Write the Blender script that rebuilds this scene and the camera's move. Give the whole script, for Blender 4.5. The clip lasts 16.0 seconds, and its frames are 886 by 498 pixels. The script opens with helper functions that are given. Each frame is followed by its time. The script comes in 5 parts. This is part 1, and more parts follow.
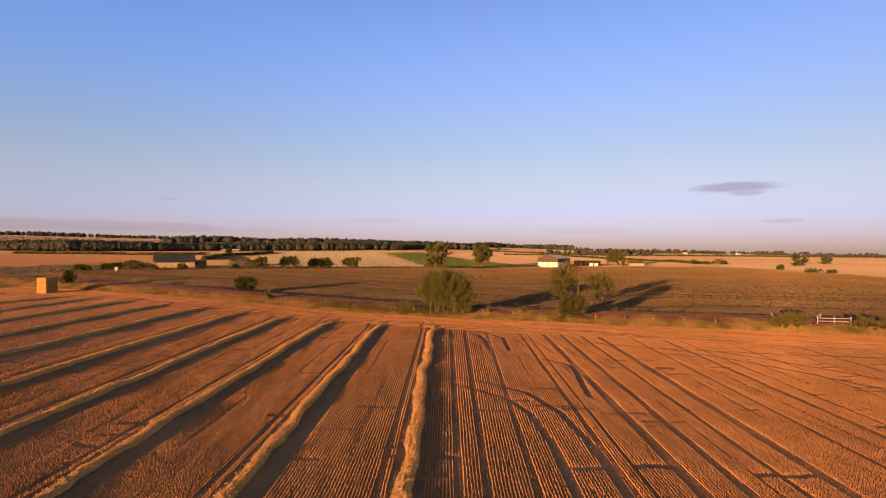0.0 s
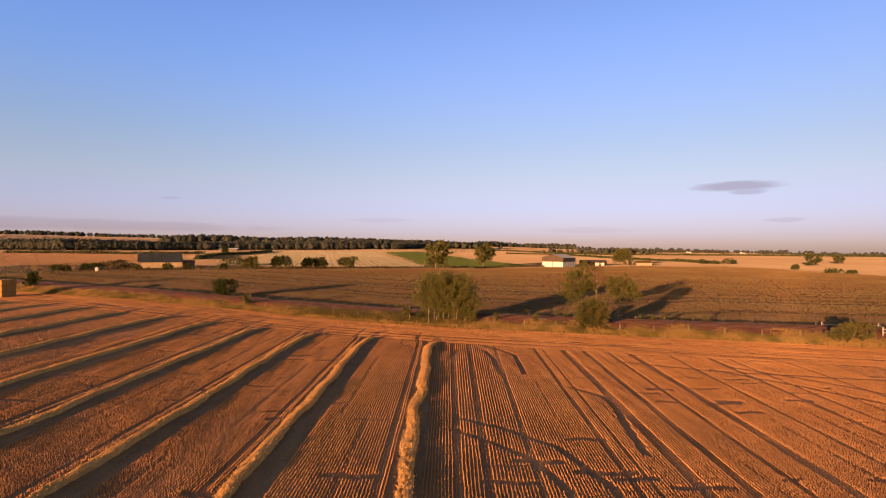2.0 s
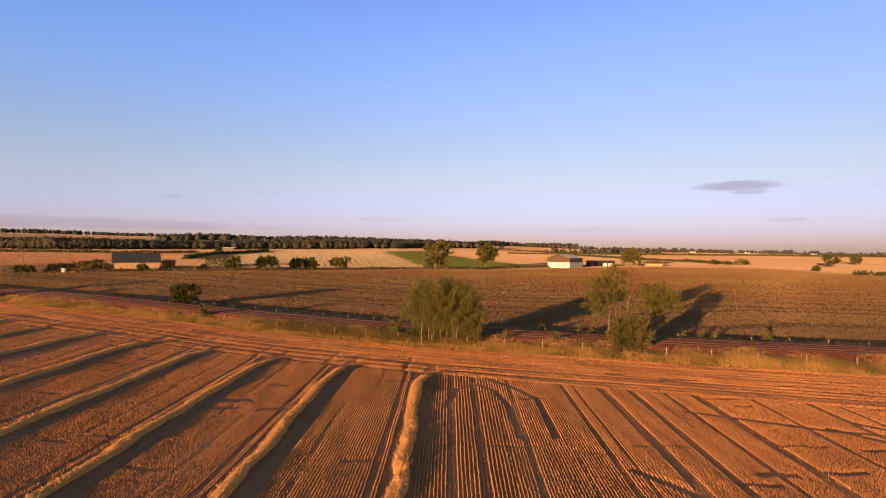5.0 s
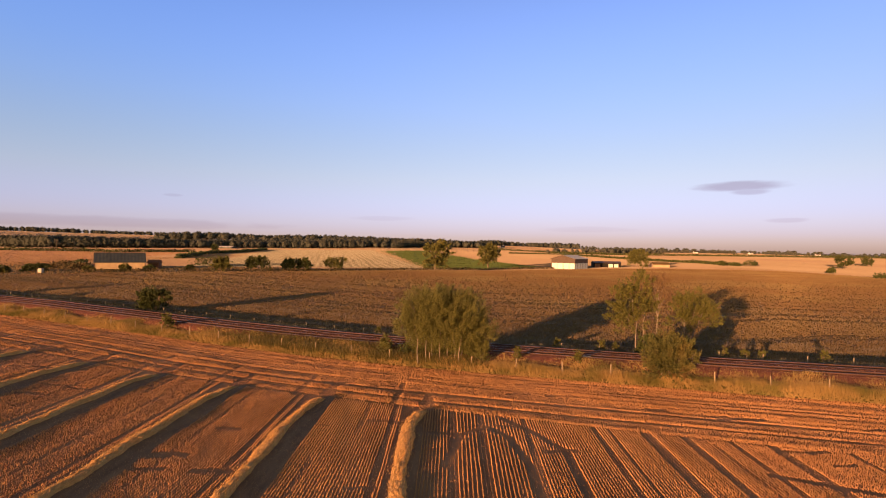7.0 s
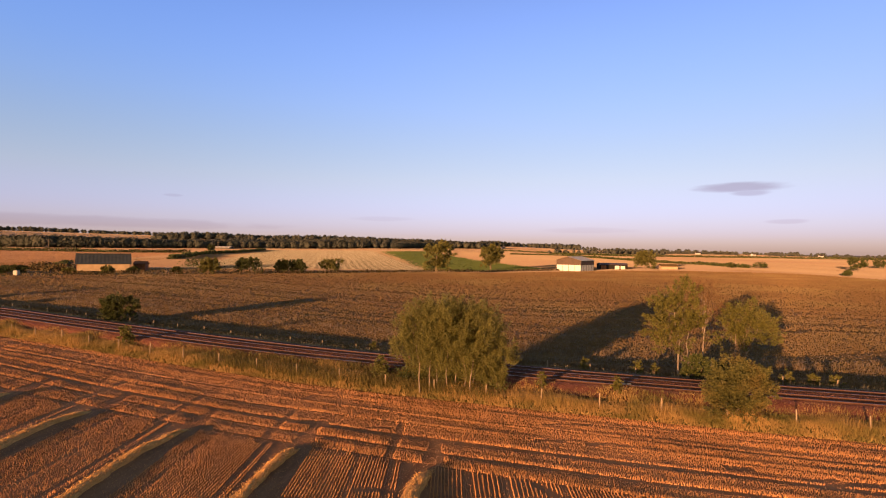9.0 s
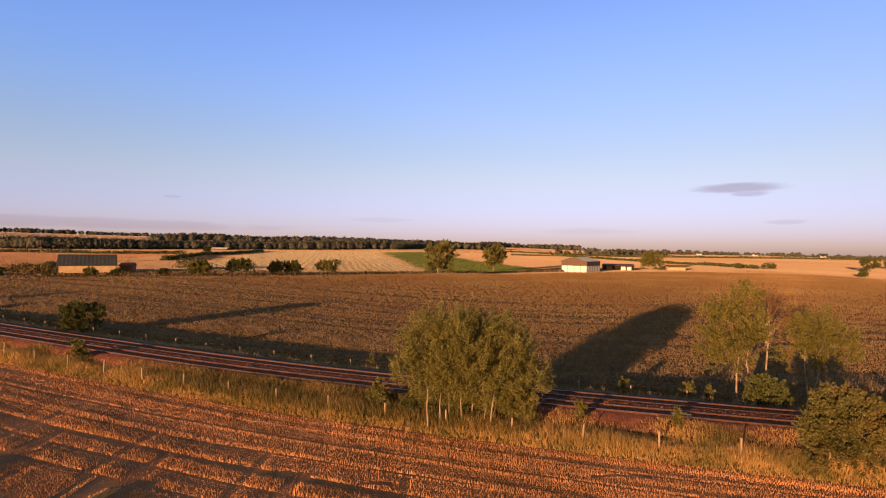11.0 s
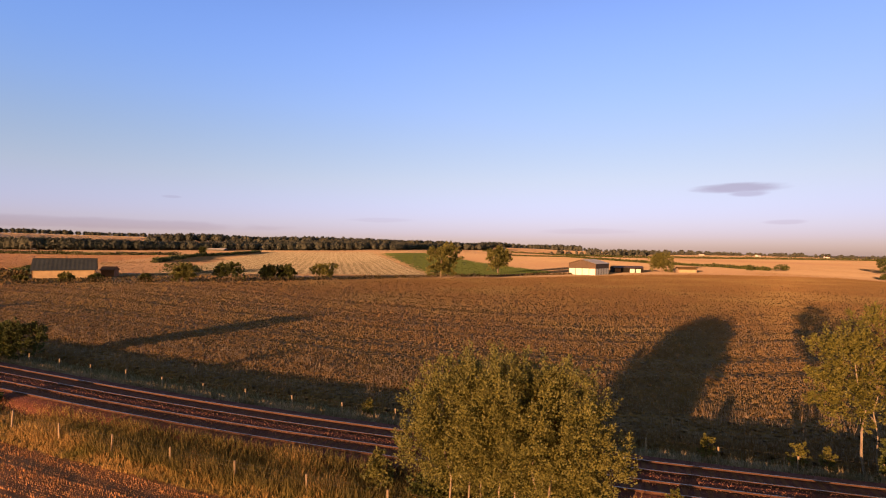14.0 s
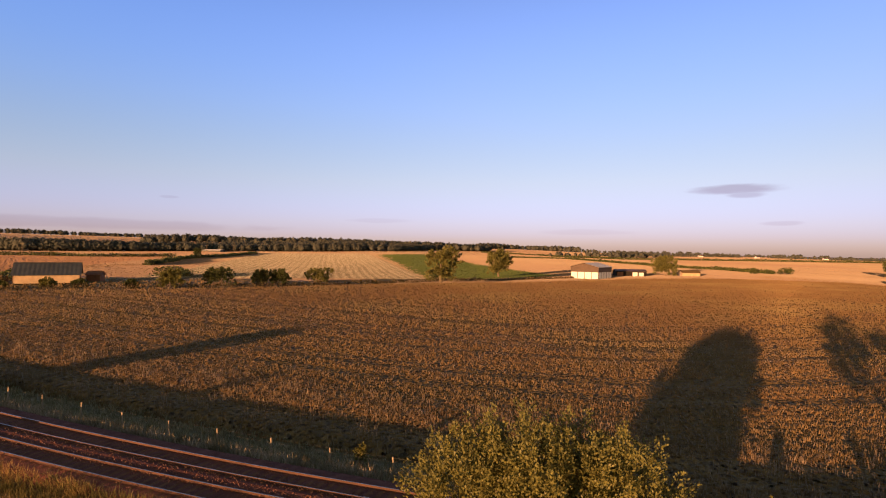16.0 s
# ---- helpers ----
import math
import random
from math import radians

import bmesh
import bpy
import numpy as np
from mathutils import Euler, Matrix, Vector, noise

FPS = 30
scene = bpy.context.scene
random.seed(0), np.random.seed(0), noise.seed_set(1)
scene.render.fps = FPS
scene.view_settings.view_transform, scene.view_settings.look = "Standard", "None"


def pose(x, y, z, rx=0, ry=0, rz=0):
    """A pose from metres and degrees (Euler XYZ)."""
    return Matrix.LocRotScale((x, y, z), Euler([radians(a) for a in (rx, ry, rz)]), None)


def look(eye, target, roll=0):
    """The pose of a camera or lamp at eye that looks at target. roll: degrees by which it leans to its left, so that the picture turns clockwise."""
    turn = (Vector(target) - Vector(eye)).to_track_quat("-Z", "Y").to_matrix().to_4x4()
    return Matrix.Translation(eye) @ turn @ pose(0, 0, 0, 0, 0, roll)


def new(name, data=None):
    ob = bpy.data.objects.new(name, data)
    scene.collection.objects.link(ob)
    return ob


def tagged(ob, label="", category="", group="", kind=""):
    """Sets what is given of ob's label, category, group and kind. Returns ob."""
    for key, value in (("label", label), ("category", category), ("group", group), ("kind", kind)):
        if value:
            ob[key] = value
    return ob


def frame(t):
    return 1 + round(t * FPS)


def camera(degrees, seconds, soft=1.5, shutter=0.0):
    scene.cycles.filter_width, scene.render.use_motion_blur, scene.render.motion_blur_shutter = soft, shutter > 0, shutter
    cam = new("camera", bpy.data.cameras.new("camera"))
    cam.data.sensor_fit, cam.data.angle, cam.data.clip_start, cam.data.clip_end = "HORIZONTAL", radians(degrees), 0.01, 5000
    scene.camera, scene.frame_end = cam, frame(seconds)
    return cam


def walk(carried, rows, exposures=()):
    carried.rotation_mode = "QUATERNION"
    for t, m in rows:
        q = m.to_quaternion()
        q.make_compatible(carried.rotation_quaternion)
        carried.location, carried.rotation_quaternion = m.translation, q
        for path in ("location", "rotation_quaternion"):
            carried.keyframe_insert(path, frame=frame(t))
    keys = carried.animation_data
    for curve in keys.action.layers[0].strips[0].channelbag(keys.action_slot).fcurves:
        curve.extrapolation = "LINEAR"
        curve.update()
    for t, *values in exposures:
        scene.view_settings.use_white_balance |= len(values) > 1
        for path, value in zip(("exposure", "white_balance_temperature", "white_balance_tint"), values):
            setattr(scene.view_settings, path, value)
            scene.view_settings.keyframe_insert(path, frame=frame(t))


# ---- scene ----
cam = camera(81.0, 16.0, soft=1.1)
PATH = [
    (0, (-0.676, -2.274, 12.793), (-0.683, 0.526, 12.802), 0.4),
    (0.5, (-0.708, 0.916, 12.825), (-0.717, 3.716, 12.832), 0.4),
    (1, (-0.685, 4.176, 12.834), (-0.694, 6.976, 12.841), 0.4),
    (1.5, (-0.627, 7.384, 12.820), (-0.638, 10.184, 12.825), 0.4),
    (2, (-0.525, 10.604, 12.858), (-0.538, 13.404, 12.862), 0.4),
    (2.5, (-0.363, 13.738, 12.946), (-0.378, 16.538, 12.949), 0.4),
    (3, (-0.262, 16.786, 12.992), (-0.280, 19.586, 12.995), 0.5),
    (3.5, (-0.164, 19.779, 13.077), (-0.182, 22.579, 13.077), 0.5),
    (4, (-0.097, 22.642, 13.101), (-0.115, 25.442, 13.101), 0.5),
    (6.5, (-0.032, 36.774, 13.290), (-0.053, 39.572, 13.289), 0.6),
    (7, (-0.064, 39.456, 13.430), (-0.085, 42.256, 13.427), 0.7),
    (7.5, (-0.190, 42.189, 13.552), (-0.213, 44.989, 13.549), 0.7),
    (8, (-0.386, 45.020, 13.614), (-0.410, 47.820, 13.614), 0.8),
    (8.5, (-0.629, 47.667, 13.637), (-0.651, 50.467, 13.637), 0.7),
    (9, (-0.886, 50.224, 13.692), (-0.907, 53.024, 13.692), 0.8),
    (11.5, (-2.348, 62.149, 13.426), (-2.365, 64.947, 13.432), 0.7),
    (12, (-2.671, 64.350, 13.467), (-2.687, 67.150, 13.472), 0.7),
    (12.5, (-2.964, 66.457, 13.605), (-2.981, 69.257, 13.611), 0.7),
    (13, (-3.276, 68.487, 13.842), (-3.293, 71.287, 13.847), 0.8),
    (13.5, (-3.501, 70.468, 14.116), (-3.517, 73.268, 14.122), 0.8),
    (14, (-3.674, 72.327, 14.420), (-3.689, 75.125, 14.426), 0.7),
    (14.5, (-3.906, 74.137, 14.735), (-3.920, 76.937, 14.739), 0.8),
    (15, (-4.113, 75.904, 15.064), (-4.127, 78.704, 15.070), 0.8),
    (15.5, (-4.263, 77.575, 15.432), (-4.271, 80.375, 15.438), 0.8),
    (16, (-4.351, 79.043, 15.606), (-4.355, 81.843, 15.616), 0.8),
]
walk(cam, [(t, look(eye, target, roll)) for t, eye, target, roll in PATH],
     exposures=((0, 1.04), (2, 1.08), (4, 1.15), (6.5, 1.19), (16, 1.19)))

# ---- light and sky ----
SUN_AZ = radians(33.2)          # shadows run this far right of straight ahead
SUN_EL = radians(4.6)
SUN_DIR = Vector((math.sin(SUN_AZ) * math.cos(SUN_EL), math.cos(SUN_AZ) * math.cos(SUN_EL), -math.sin(SUN_EL)))


def build_world():
    world = bpy.data.worlds.new("evening_sky")
    scene.world = world
    world.use_nodes = True
    nt = world.node_tree
    nt.nodes.clear()
    N, L = nt.nodes.new, nt.links.new
    out = N("ShaderNodeOutputWorld")
    bg = N("ShaderNodeBackground")
    bg.inputs["Strength"].default_value = 0.11
    sky = N("ShaderNodeTexSky")
    sky.sky_type = "NISHITA"
    sky.sun_disc = False
    sky.sun_elevation = SUN_EL
    sky.sun_rotation = SUN_AZ + math.pi
    sky.air_density, sky.dust_density, sky.ozone_density = 1.0, 0.4, 2.0
    tint = N("ShaderNodeMix")
    tint.data_type, tint.blend_type = "RGBA", "MULTIPLY"
    tint.inputs["Factor"].default_value = 1.0
    L(sky.outputs["Color"], tint.inputs["A"])
    tc = N("ShaderNodeTexCoord")
    sep = N("ShaderNodeSeparateXYZ")
    L(tc.outputs["Generated"], sep.inputs[0])
    # the evening sky: rosy haze low down, clear blue above
    haze = N("ShaderNodeValToRGB")
    haze.color_ramp.interpolation = "B_SPLINE"
    stops = ((0.0, (0.80, 0.81, 2.6)), (0.05, (0.89, 0.81, 1.92)), (0.13, (1.32, 0.93, 1.01)), (0.26, (1.40, 1.12, 1.45)), (0.44, (1.46, 1.34, 2.15)), (0.72, (0.80, 0.63, 0.66)))
    while len(haze.color_ramp.elements) < len(stops):
        haze.color_ramp.elements.new(0.5)
    for el, (at, c) in zip(haze.color_ramp.elements, stops):
        el.position, el.color = at, (c[0] / 2.2, c[1] / 2.2, c[2] / 2.2, 1)
    L(sep.outputs["Z"], haze.inputs[0])
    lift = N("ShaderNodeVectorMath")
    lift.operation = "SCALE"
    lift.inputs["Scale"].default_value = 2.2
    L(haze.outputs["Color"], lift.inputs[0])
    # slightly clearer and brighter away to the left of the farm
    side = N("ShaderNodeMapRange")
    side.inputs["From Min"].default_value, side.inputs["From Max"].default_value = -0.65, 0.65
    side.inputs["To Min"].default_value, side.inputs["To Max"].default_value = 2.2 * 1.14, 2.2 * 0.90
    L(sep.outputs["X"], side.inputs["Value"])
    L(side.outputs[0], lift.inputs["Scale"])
    # towards the sun, behind the camera, the sky is warm
    warm = N("ShaderNodeMix")
    warm.data_type = "RGBA"
    turnover = N("ShaderNodeMapRange")
    turnover.inputs["From Min"].default_value, turnover.inputs["From Max"].default_value = 0.35, -0.25
    L(sep.outputs["Y"], turnover.inputs["Value"])
    L(turnover.outputs[0], warm.inputs["Factor"])
    L(lift.outputs[0], warm.inputs["A"])
    warm.inputs["B"].default_value = (1.38, 0.90, 0.58, 1)
    L(warm.outputs["Result"], tint.inputs["B"])

    def op(kind, a, b=None):
        m = N("ShaderNodeMath")
        m.operation = kind
        for i, v in enumerate((a, b)):
            if v is None:
                continue
            if isinstance(v, (int, float)):
                m.inputs[i].default_value = v
            else:
                L(v, m.inputs[i])
        return m.outputs[0]

    az = op("ARCTAN2", sep.outputs["X"], sep.outputs["Y"])
    wob = N("ShaderNodeTexNoise")
    wob.inputs["Scale"].default_value = 14.0
    wob.inputs["Detail"].default_value = 5.0
    mp = N("ShaderNodeMapping")
    mp.inputs["Scale"].default_value = (1, 1, 5)
    L(tc.outputs["Generated"], mp.inputs[0])
    L(mp.outputs[0], wob.inputs[0])

    def streak(az0, el0, half_az, half_el, amount):
        u = op("DIVIDE", op("SUBTRACT", az, radians(az0)), radians(half_az))
        v = op("DIVIDE", op("SUBTRACT", sep.outputs["Z"], math.sin(radians(el0))), radians(half_el))
        d = op("ADD", op("MULTIPLY", u, u), op("MULTIPLY", v, v))
        d = op("ADD", d, op("MULTIPLY", op("SUBTRACT", wob.outputs["Fac"], 0.5), 1.6))
        r = N("ShaderNodeMapRange")
        r.interpolation_type = "SMOOTHSTEP"
        r.inputs["From Min"].default_value, r.inputs["From Max"].default_value = 1.1, 0.15
        r.inputs["To Min"].default_value, r.inputs["To Max"].default_value = 0.0, amount
        L(d, r.inputs["Value"])
        return r.outputs[0]

    total = None
    for spec in ((29.6, 6.3, 4.6, 0.55, 0.7), (30.2, 5.75, 2.0, 0.34, 0.5), (33.0, 3.0, 1.8, 0.25, 0.25),
                 (-28.0, 4.9, 0.9, 0.15, 0.22), (-40.0, 2.1, 24.0, 0.6, 0.28), (15.0, 2.2, 6.0, 0.35, 0.14), (-7.0, 3.2, 4.0, 0.3, 0.14)):
        s = streak(*spec)
        total = s if total is None else op("MAXIMUM", total, s)
    cloud = N("ShaderNodeMix")
    cloud.data_type = "RGBA"
    L(total, cloud.inputs["Factor"])
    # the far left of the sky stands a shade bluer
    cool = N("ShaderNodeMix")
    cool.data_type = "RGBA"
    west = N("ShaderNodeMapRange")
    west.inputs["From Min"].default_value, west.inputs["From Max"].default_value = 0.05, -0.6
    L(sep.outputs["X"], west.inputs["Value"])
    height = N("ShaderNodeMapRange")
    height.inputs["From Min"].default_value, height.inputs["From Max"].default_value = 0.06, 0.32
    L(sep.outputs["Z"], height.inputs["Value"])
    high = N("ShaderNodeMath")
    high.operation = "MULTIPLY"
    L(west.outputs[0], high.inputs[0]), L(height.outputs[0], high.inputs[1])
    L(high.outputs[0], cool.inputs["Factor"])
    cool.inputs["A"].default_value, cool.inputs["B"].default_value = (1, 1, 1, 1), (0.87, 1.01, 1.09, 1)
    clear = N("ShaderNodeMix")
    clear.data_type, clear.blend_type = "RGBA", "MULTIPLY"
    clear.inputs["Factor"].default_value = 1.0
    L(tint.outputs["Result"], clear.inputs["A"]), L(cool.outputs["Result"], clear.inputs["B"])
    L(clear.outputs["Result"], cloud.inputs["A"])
    dim = N("ShaderNodeMix")
    dim.data_type, dim.blend_type = "RGBA", "MULTIPLY"
    dim.inputs["Factor"].default_value = 1.0
    dim.inputs["B"].default_value = (0.62, 0.50, 0.54, 1)
    L(clear.outputs["Result"], dim.inputs["A"])
    L(dim.outputs["Result"], cloud.inputs["B"])
    L(cloud.outputs["Result"], bg.inputs["Color"])
    L(bg.outputs[0], out.inputs["Surface"])


build_world()
sun = new("sun", bpy.data.lights.new("sun", "SUN"))
sun.data.energy, sun.data.angle, sun.data.color = 5.0, radians(0.55), (1.0, 0.49, 0.215)
sun.matrix_world = look((-40, -60, 30), Vector((-40, -60, 30)) + SUN_DIR)


# ---- materials ----
def material(name, base, dark, scale=2.0, rough=0.85, fine=20.0, bump=0.3, bump_at=0.02, stretch=(1, 1, 1), island=0.0,
             objvar=0.0, metal=0.0, translucent=0.0, spec=0.05, patch=None, patch_scale=0.05, local=False, turn=0.0, stems=0.0):
    """Two-scale noise between two base colours, with fine relief; variation by island or object where asked for."""
    m = bpy.data.materials.new(name)
    m.use_nodes = True
    nt = m.node_tree
    nt.nodes.clear()
    N, L = nt.nodes.new, nt.links.new
    out, bsdf = N("ShaderNodeOutputMaterial"), N("ShaderNodeBsdfPrincipled")
    bsdf.inputs["Roughness"].default_value, bsdf.inputs["Metallic"].default_value = rough, metal
    bsdf.inputs["Specular IOR Level"].default_value = spec
    if local:
        tc = N("ShaderNodeTexCoord")
        place = tc.outputs["Object"]
    else:
        geo = N("ShaderNodeNewGeometry")
        place = geo.outputs["Position"]
    mp = N("ShaderNodeMapping")
    mp.inputs["Scale"].default_value = stretch
    if turn:
        rot = N("ShaderNodeVectorRotate")
        rot.rotation_type = "Z_AXIS"
        rot.inputs["Angle"].default_value = radians(turn)
        L(place, rot.inputs["Vector"])
        place = rot.outputs[0]
    L(place, mp.inputs[0])
    n1, n2 = N("ShaderNodeTexNoise"), N("ShaderNodeTexNoise")
    n1.inputs["Scale"].default_value, n1.inputs["Detail"].default_value = scale, 4
    n2.inputs["Scale"].default_value, n2.inputs["Detail"].default_value = fine, 3
    L(mp.outputs[0], n1.inputs[0]), L(mp.outputs[0], n2.inputs[0])
    mean = N("ShaderNodeMath")
    mean.operation = "MULTIPLY_ADD"
    mean.inputs[1].default_value, mean.inputs[2].default_value = 0.55, 0.0
    L(n1.outputs["Fac"], mean.inputs[0])
    add = N("ShaderNodeMath")
    add.operation = "MULTIPLY_ADD"
    add.inputs[1].default_value = 0.45
    L(n2.outputs["Fac"], add.inputs[0]), L(mean.outputs[0], add.inputs[2])
    fac = add.outputs[0]
    ramp = N("ShaderNodeMapRange")
    ramp.inputs["From Min"].default_value, ramp.inputs["From Max"].default_value = 0.36, 0.64
    L(fac, ramp.inputs["Value"])
    fac = ramp.outputs[0]
    for amount, kind in ((island, "i"), (objvar, "o")):
        if amount:
            src = N("ShaderNodeNewGeometry").outputs["Random Per Island"] if kind == "i" else N("ShaderNodeObjectInfo").outputs["Random"]
            mixn = N("ShaderNodeMix")
            mixn.inputs["Factor"].default_value = amount
            L(fac, mixn.inputs["A"]), L(src, mixn.inputs["B"])
            fac = mixn.outputs["Result"]
    col = N("ShaderNodeMix")
    col.data_type = "RGBA"
    col.inputs["A"].default_value, col.inputs["B"].default_value = (*dark, 1), (*base, 1)
    L(fac, col.inputs["Factor"])
    color = col.outputs["Result"]
    if patch:
        n3 = N("ShaderNodeTexNoise")
        n3.inputs["Scale"].default_value, n3.inputs["Detail"].default_value = patch_scale, 3
        L(mp.outputs[0], n3.inputs[0])
        r3 = N("ShaderNodeMapRange")
        r3.inputs["From Min"].default_value, r3.inputs["From Max"].default_value = 0.45, 0.68
        L(n3.outputs["Fac"], r3.inputs["Value"])
        pm = N("ShaderNodeMix")
        pm.data_type = "RGBA"
        L(r3.outputs[0], pm.inputs["Factor"]), L(color, pm.inputs["A"])
        pm.inputs["B"].default_value = (*patch, 1)
        color = pm.outputs["Result"]
    L(color, bsdf.inputs["Base Color"])
    if bump:
        b = N("ShaderNodeBump")
        b.inputs["Strength"].default_value, b.inputs["Distance"].default_value = bump, bump_at
        L(n2.outputs["Fac"], b.inputs["Height"]), L(b.outputs[0], bsdf.inputs["Normal"])
    if stems:
        # fine relief of close-set upright stems, too small and too far to stand as meshes
        fuzz, mid, push, sum_up = N("ShaderNodeTexNoise"), N("ShaderNodeVectorMath"), N("ShaderNodeVectorMath"), N("ShaderNodeVectorMath")
        fuzz.inputs["Scale"].default_value, fuzz.inputs["Detail"].default_value = 2.5, 3
        mid.operation, push.operation, sum_up.operation = "SUBTRACT", "SCALE", "ADD"
        mid.inputs[1].default_value = (0.5, 0.5, 0.5)
        push.inputs["Scale"].default_value = stems
        L(N("ShaderNodeNewGeometry").outputs["Position"], fuzz.inputs[0])
        L(fuzz.outputs["Color"], mid.inputs[0]), L(mid.outputs[0], push.inputs[0])
        L(push.outputs[0], sum_up.inputs[0]), L(N("ShaderNodeNewGeometry").outputs["Normal"], sum_up.inputs[1])
        unit = N("ShaderNodeVectorMath")
        unit.operation = "NORMALIZE"
        L(sum_up.outputs[0], unit.inputs[0]), L(unit.outputs[0], bsdf.inputs["Normal"])
    surface = bsdf.outputs[0]
    if translucent:
        tr, ms = N("ShaderNodeBsdfTranslucent"), N("ShaderNodeMixShader")
        L(color, tr.inputs["Color"])
        ms.inputs[0].default_value = translucent
        L(surface, ms.inputs[1]), L(tr.outputs[0], ms.inputs[2])
        surface = ms.outputs[0]
    L(surface, out.inputs["Surface"])
    return m


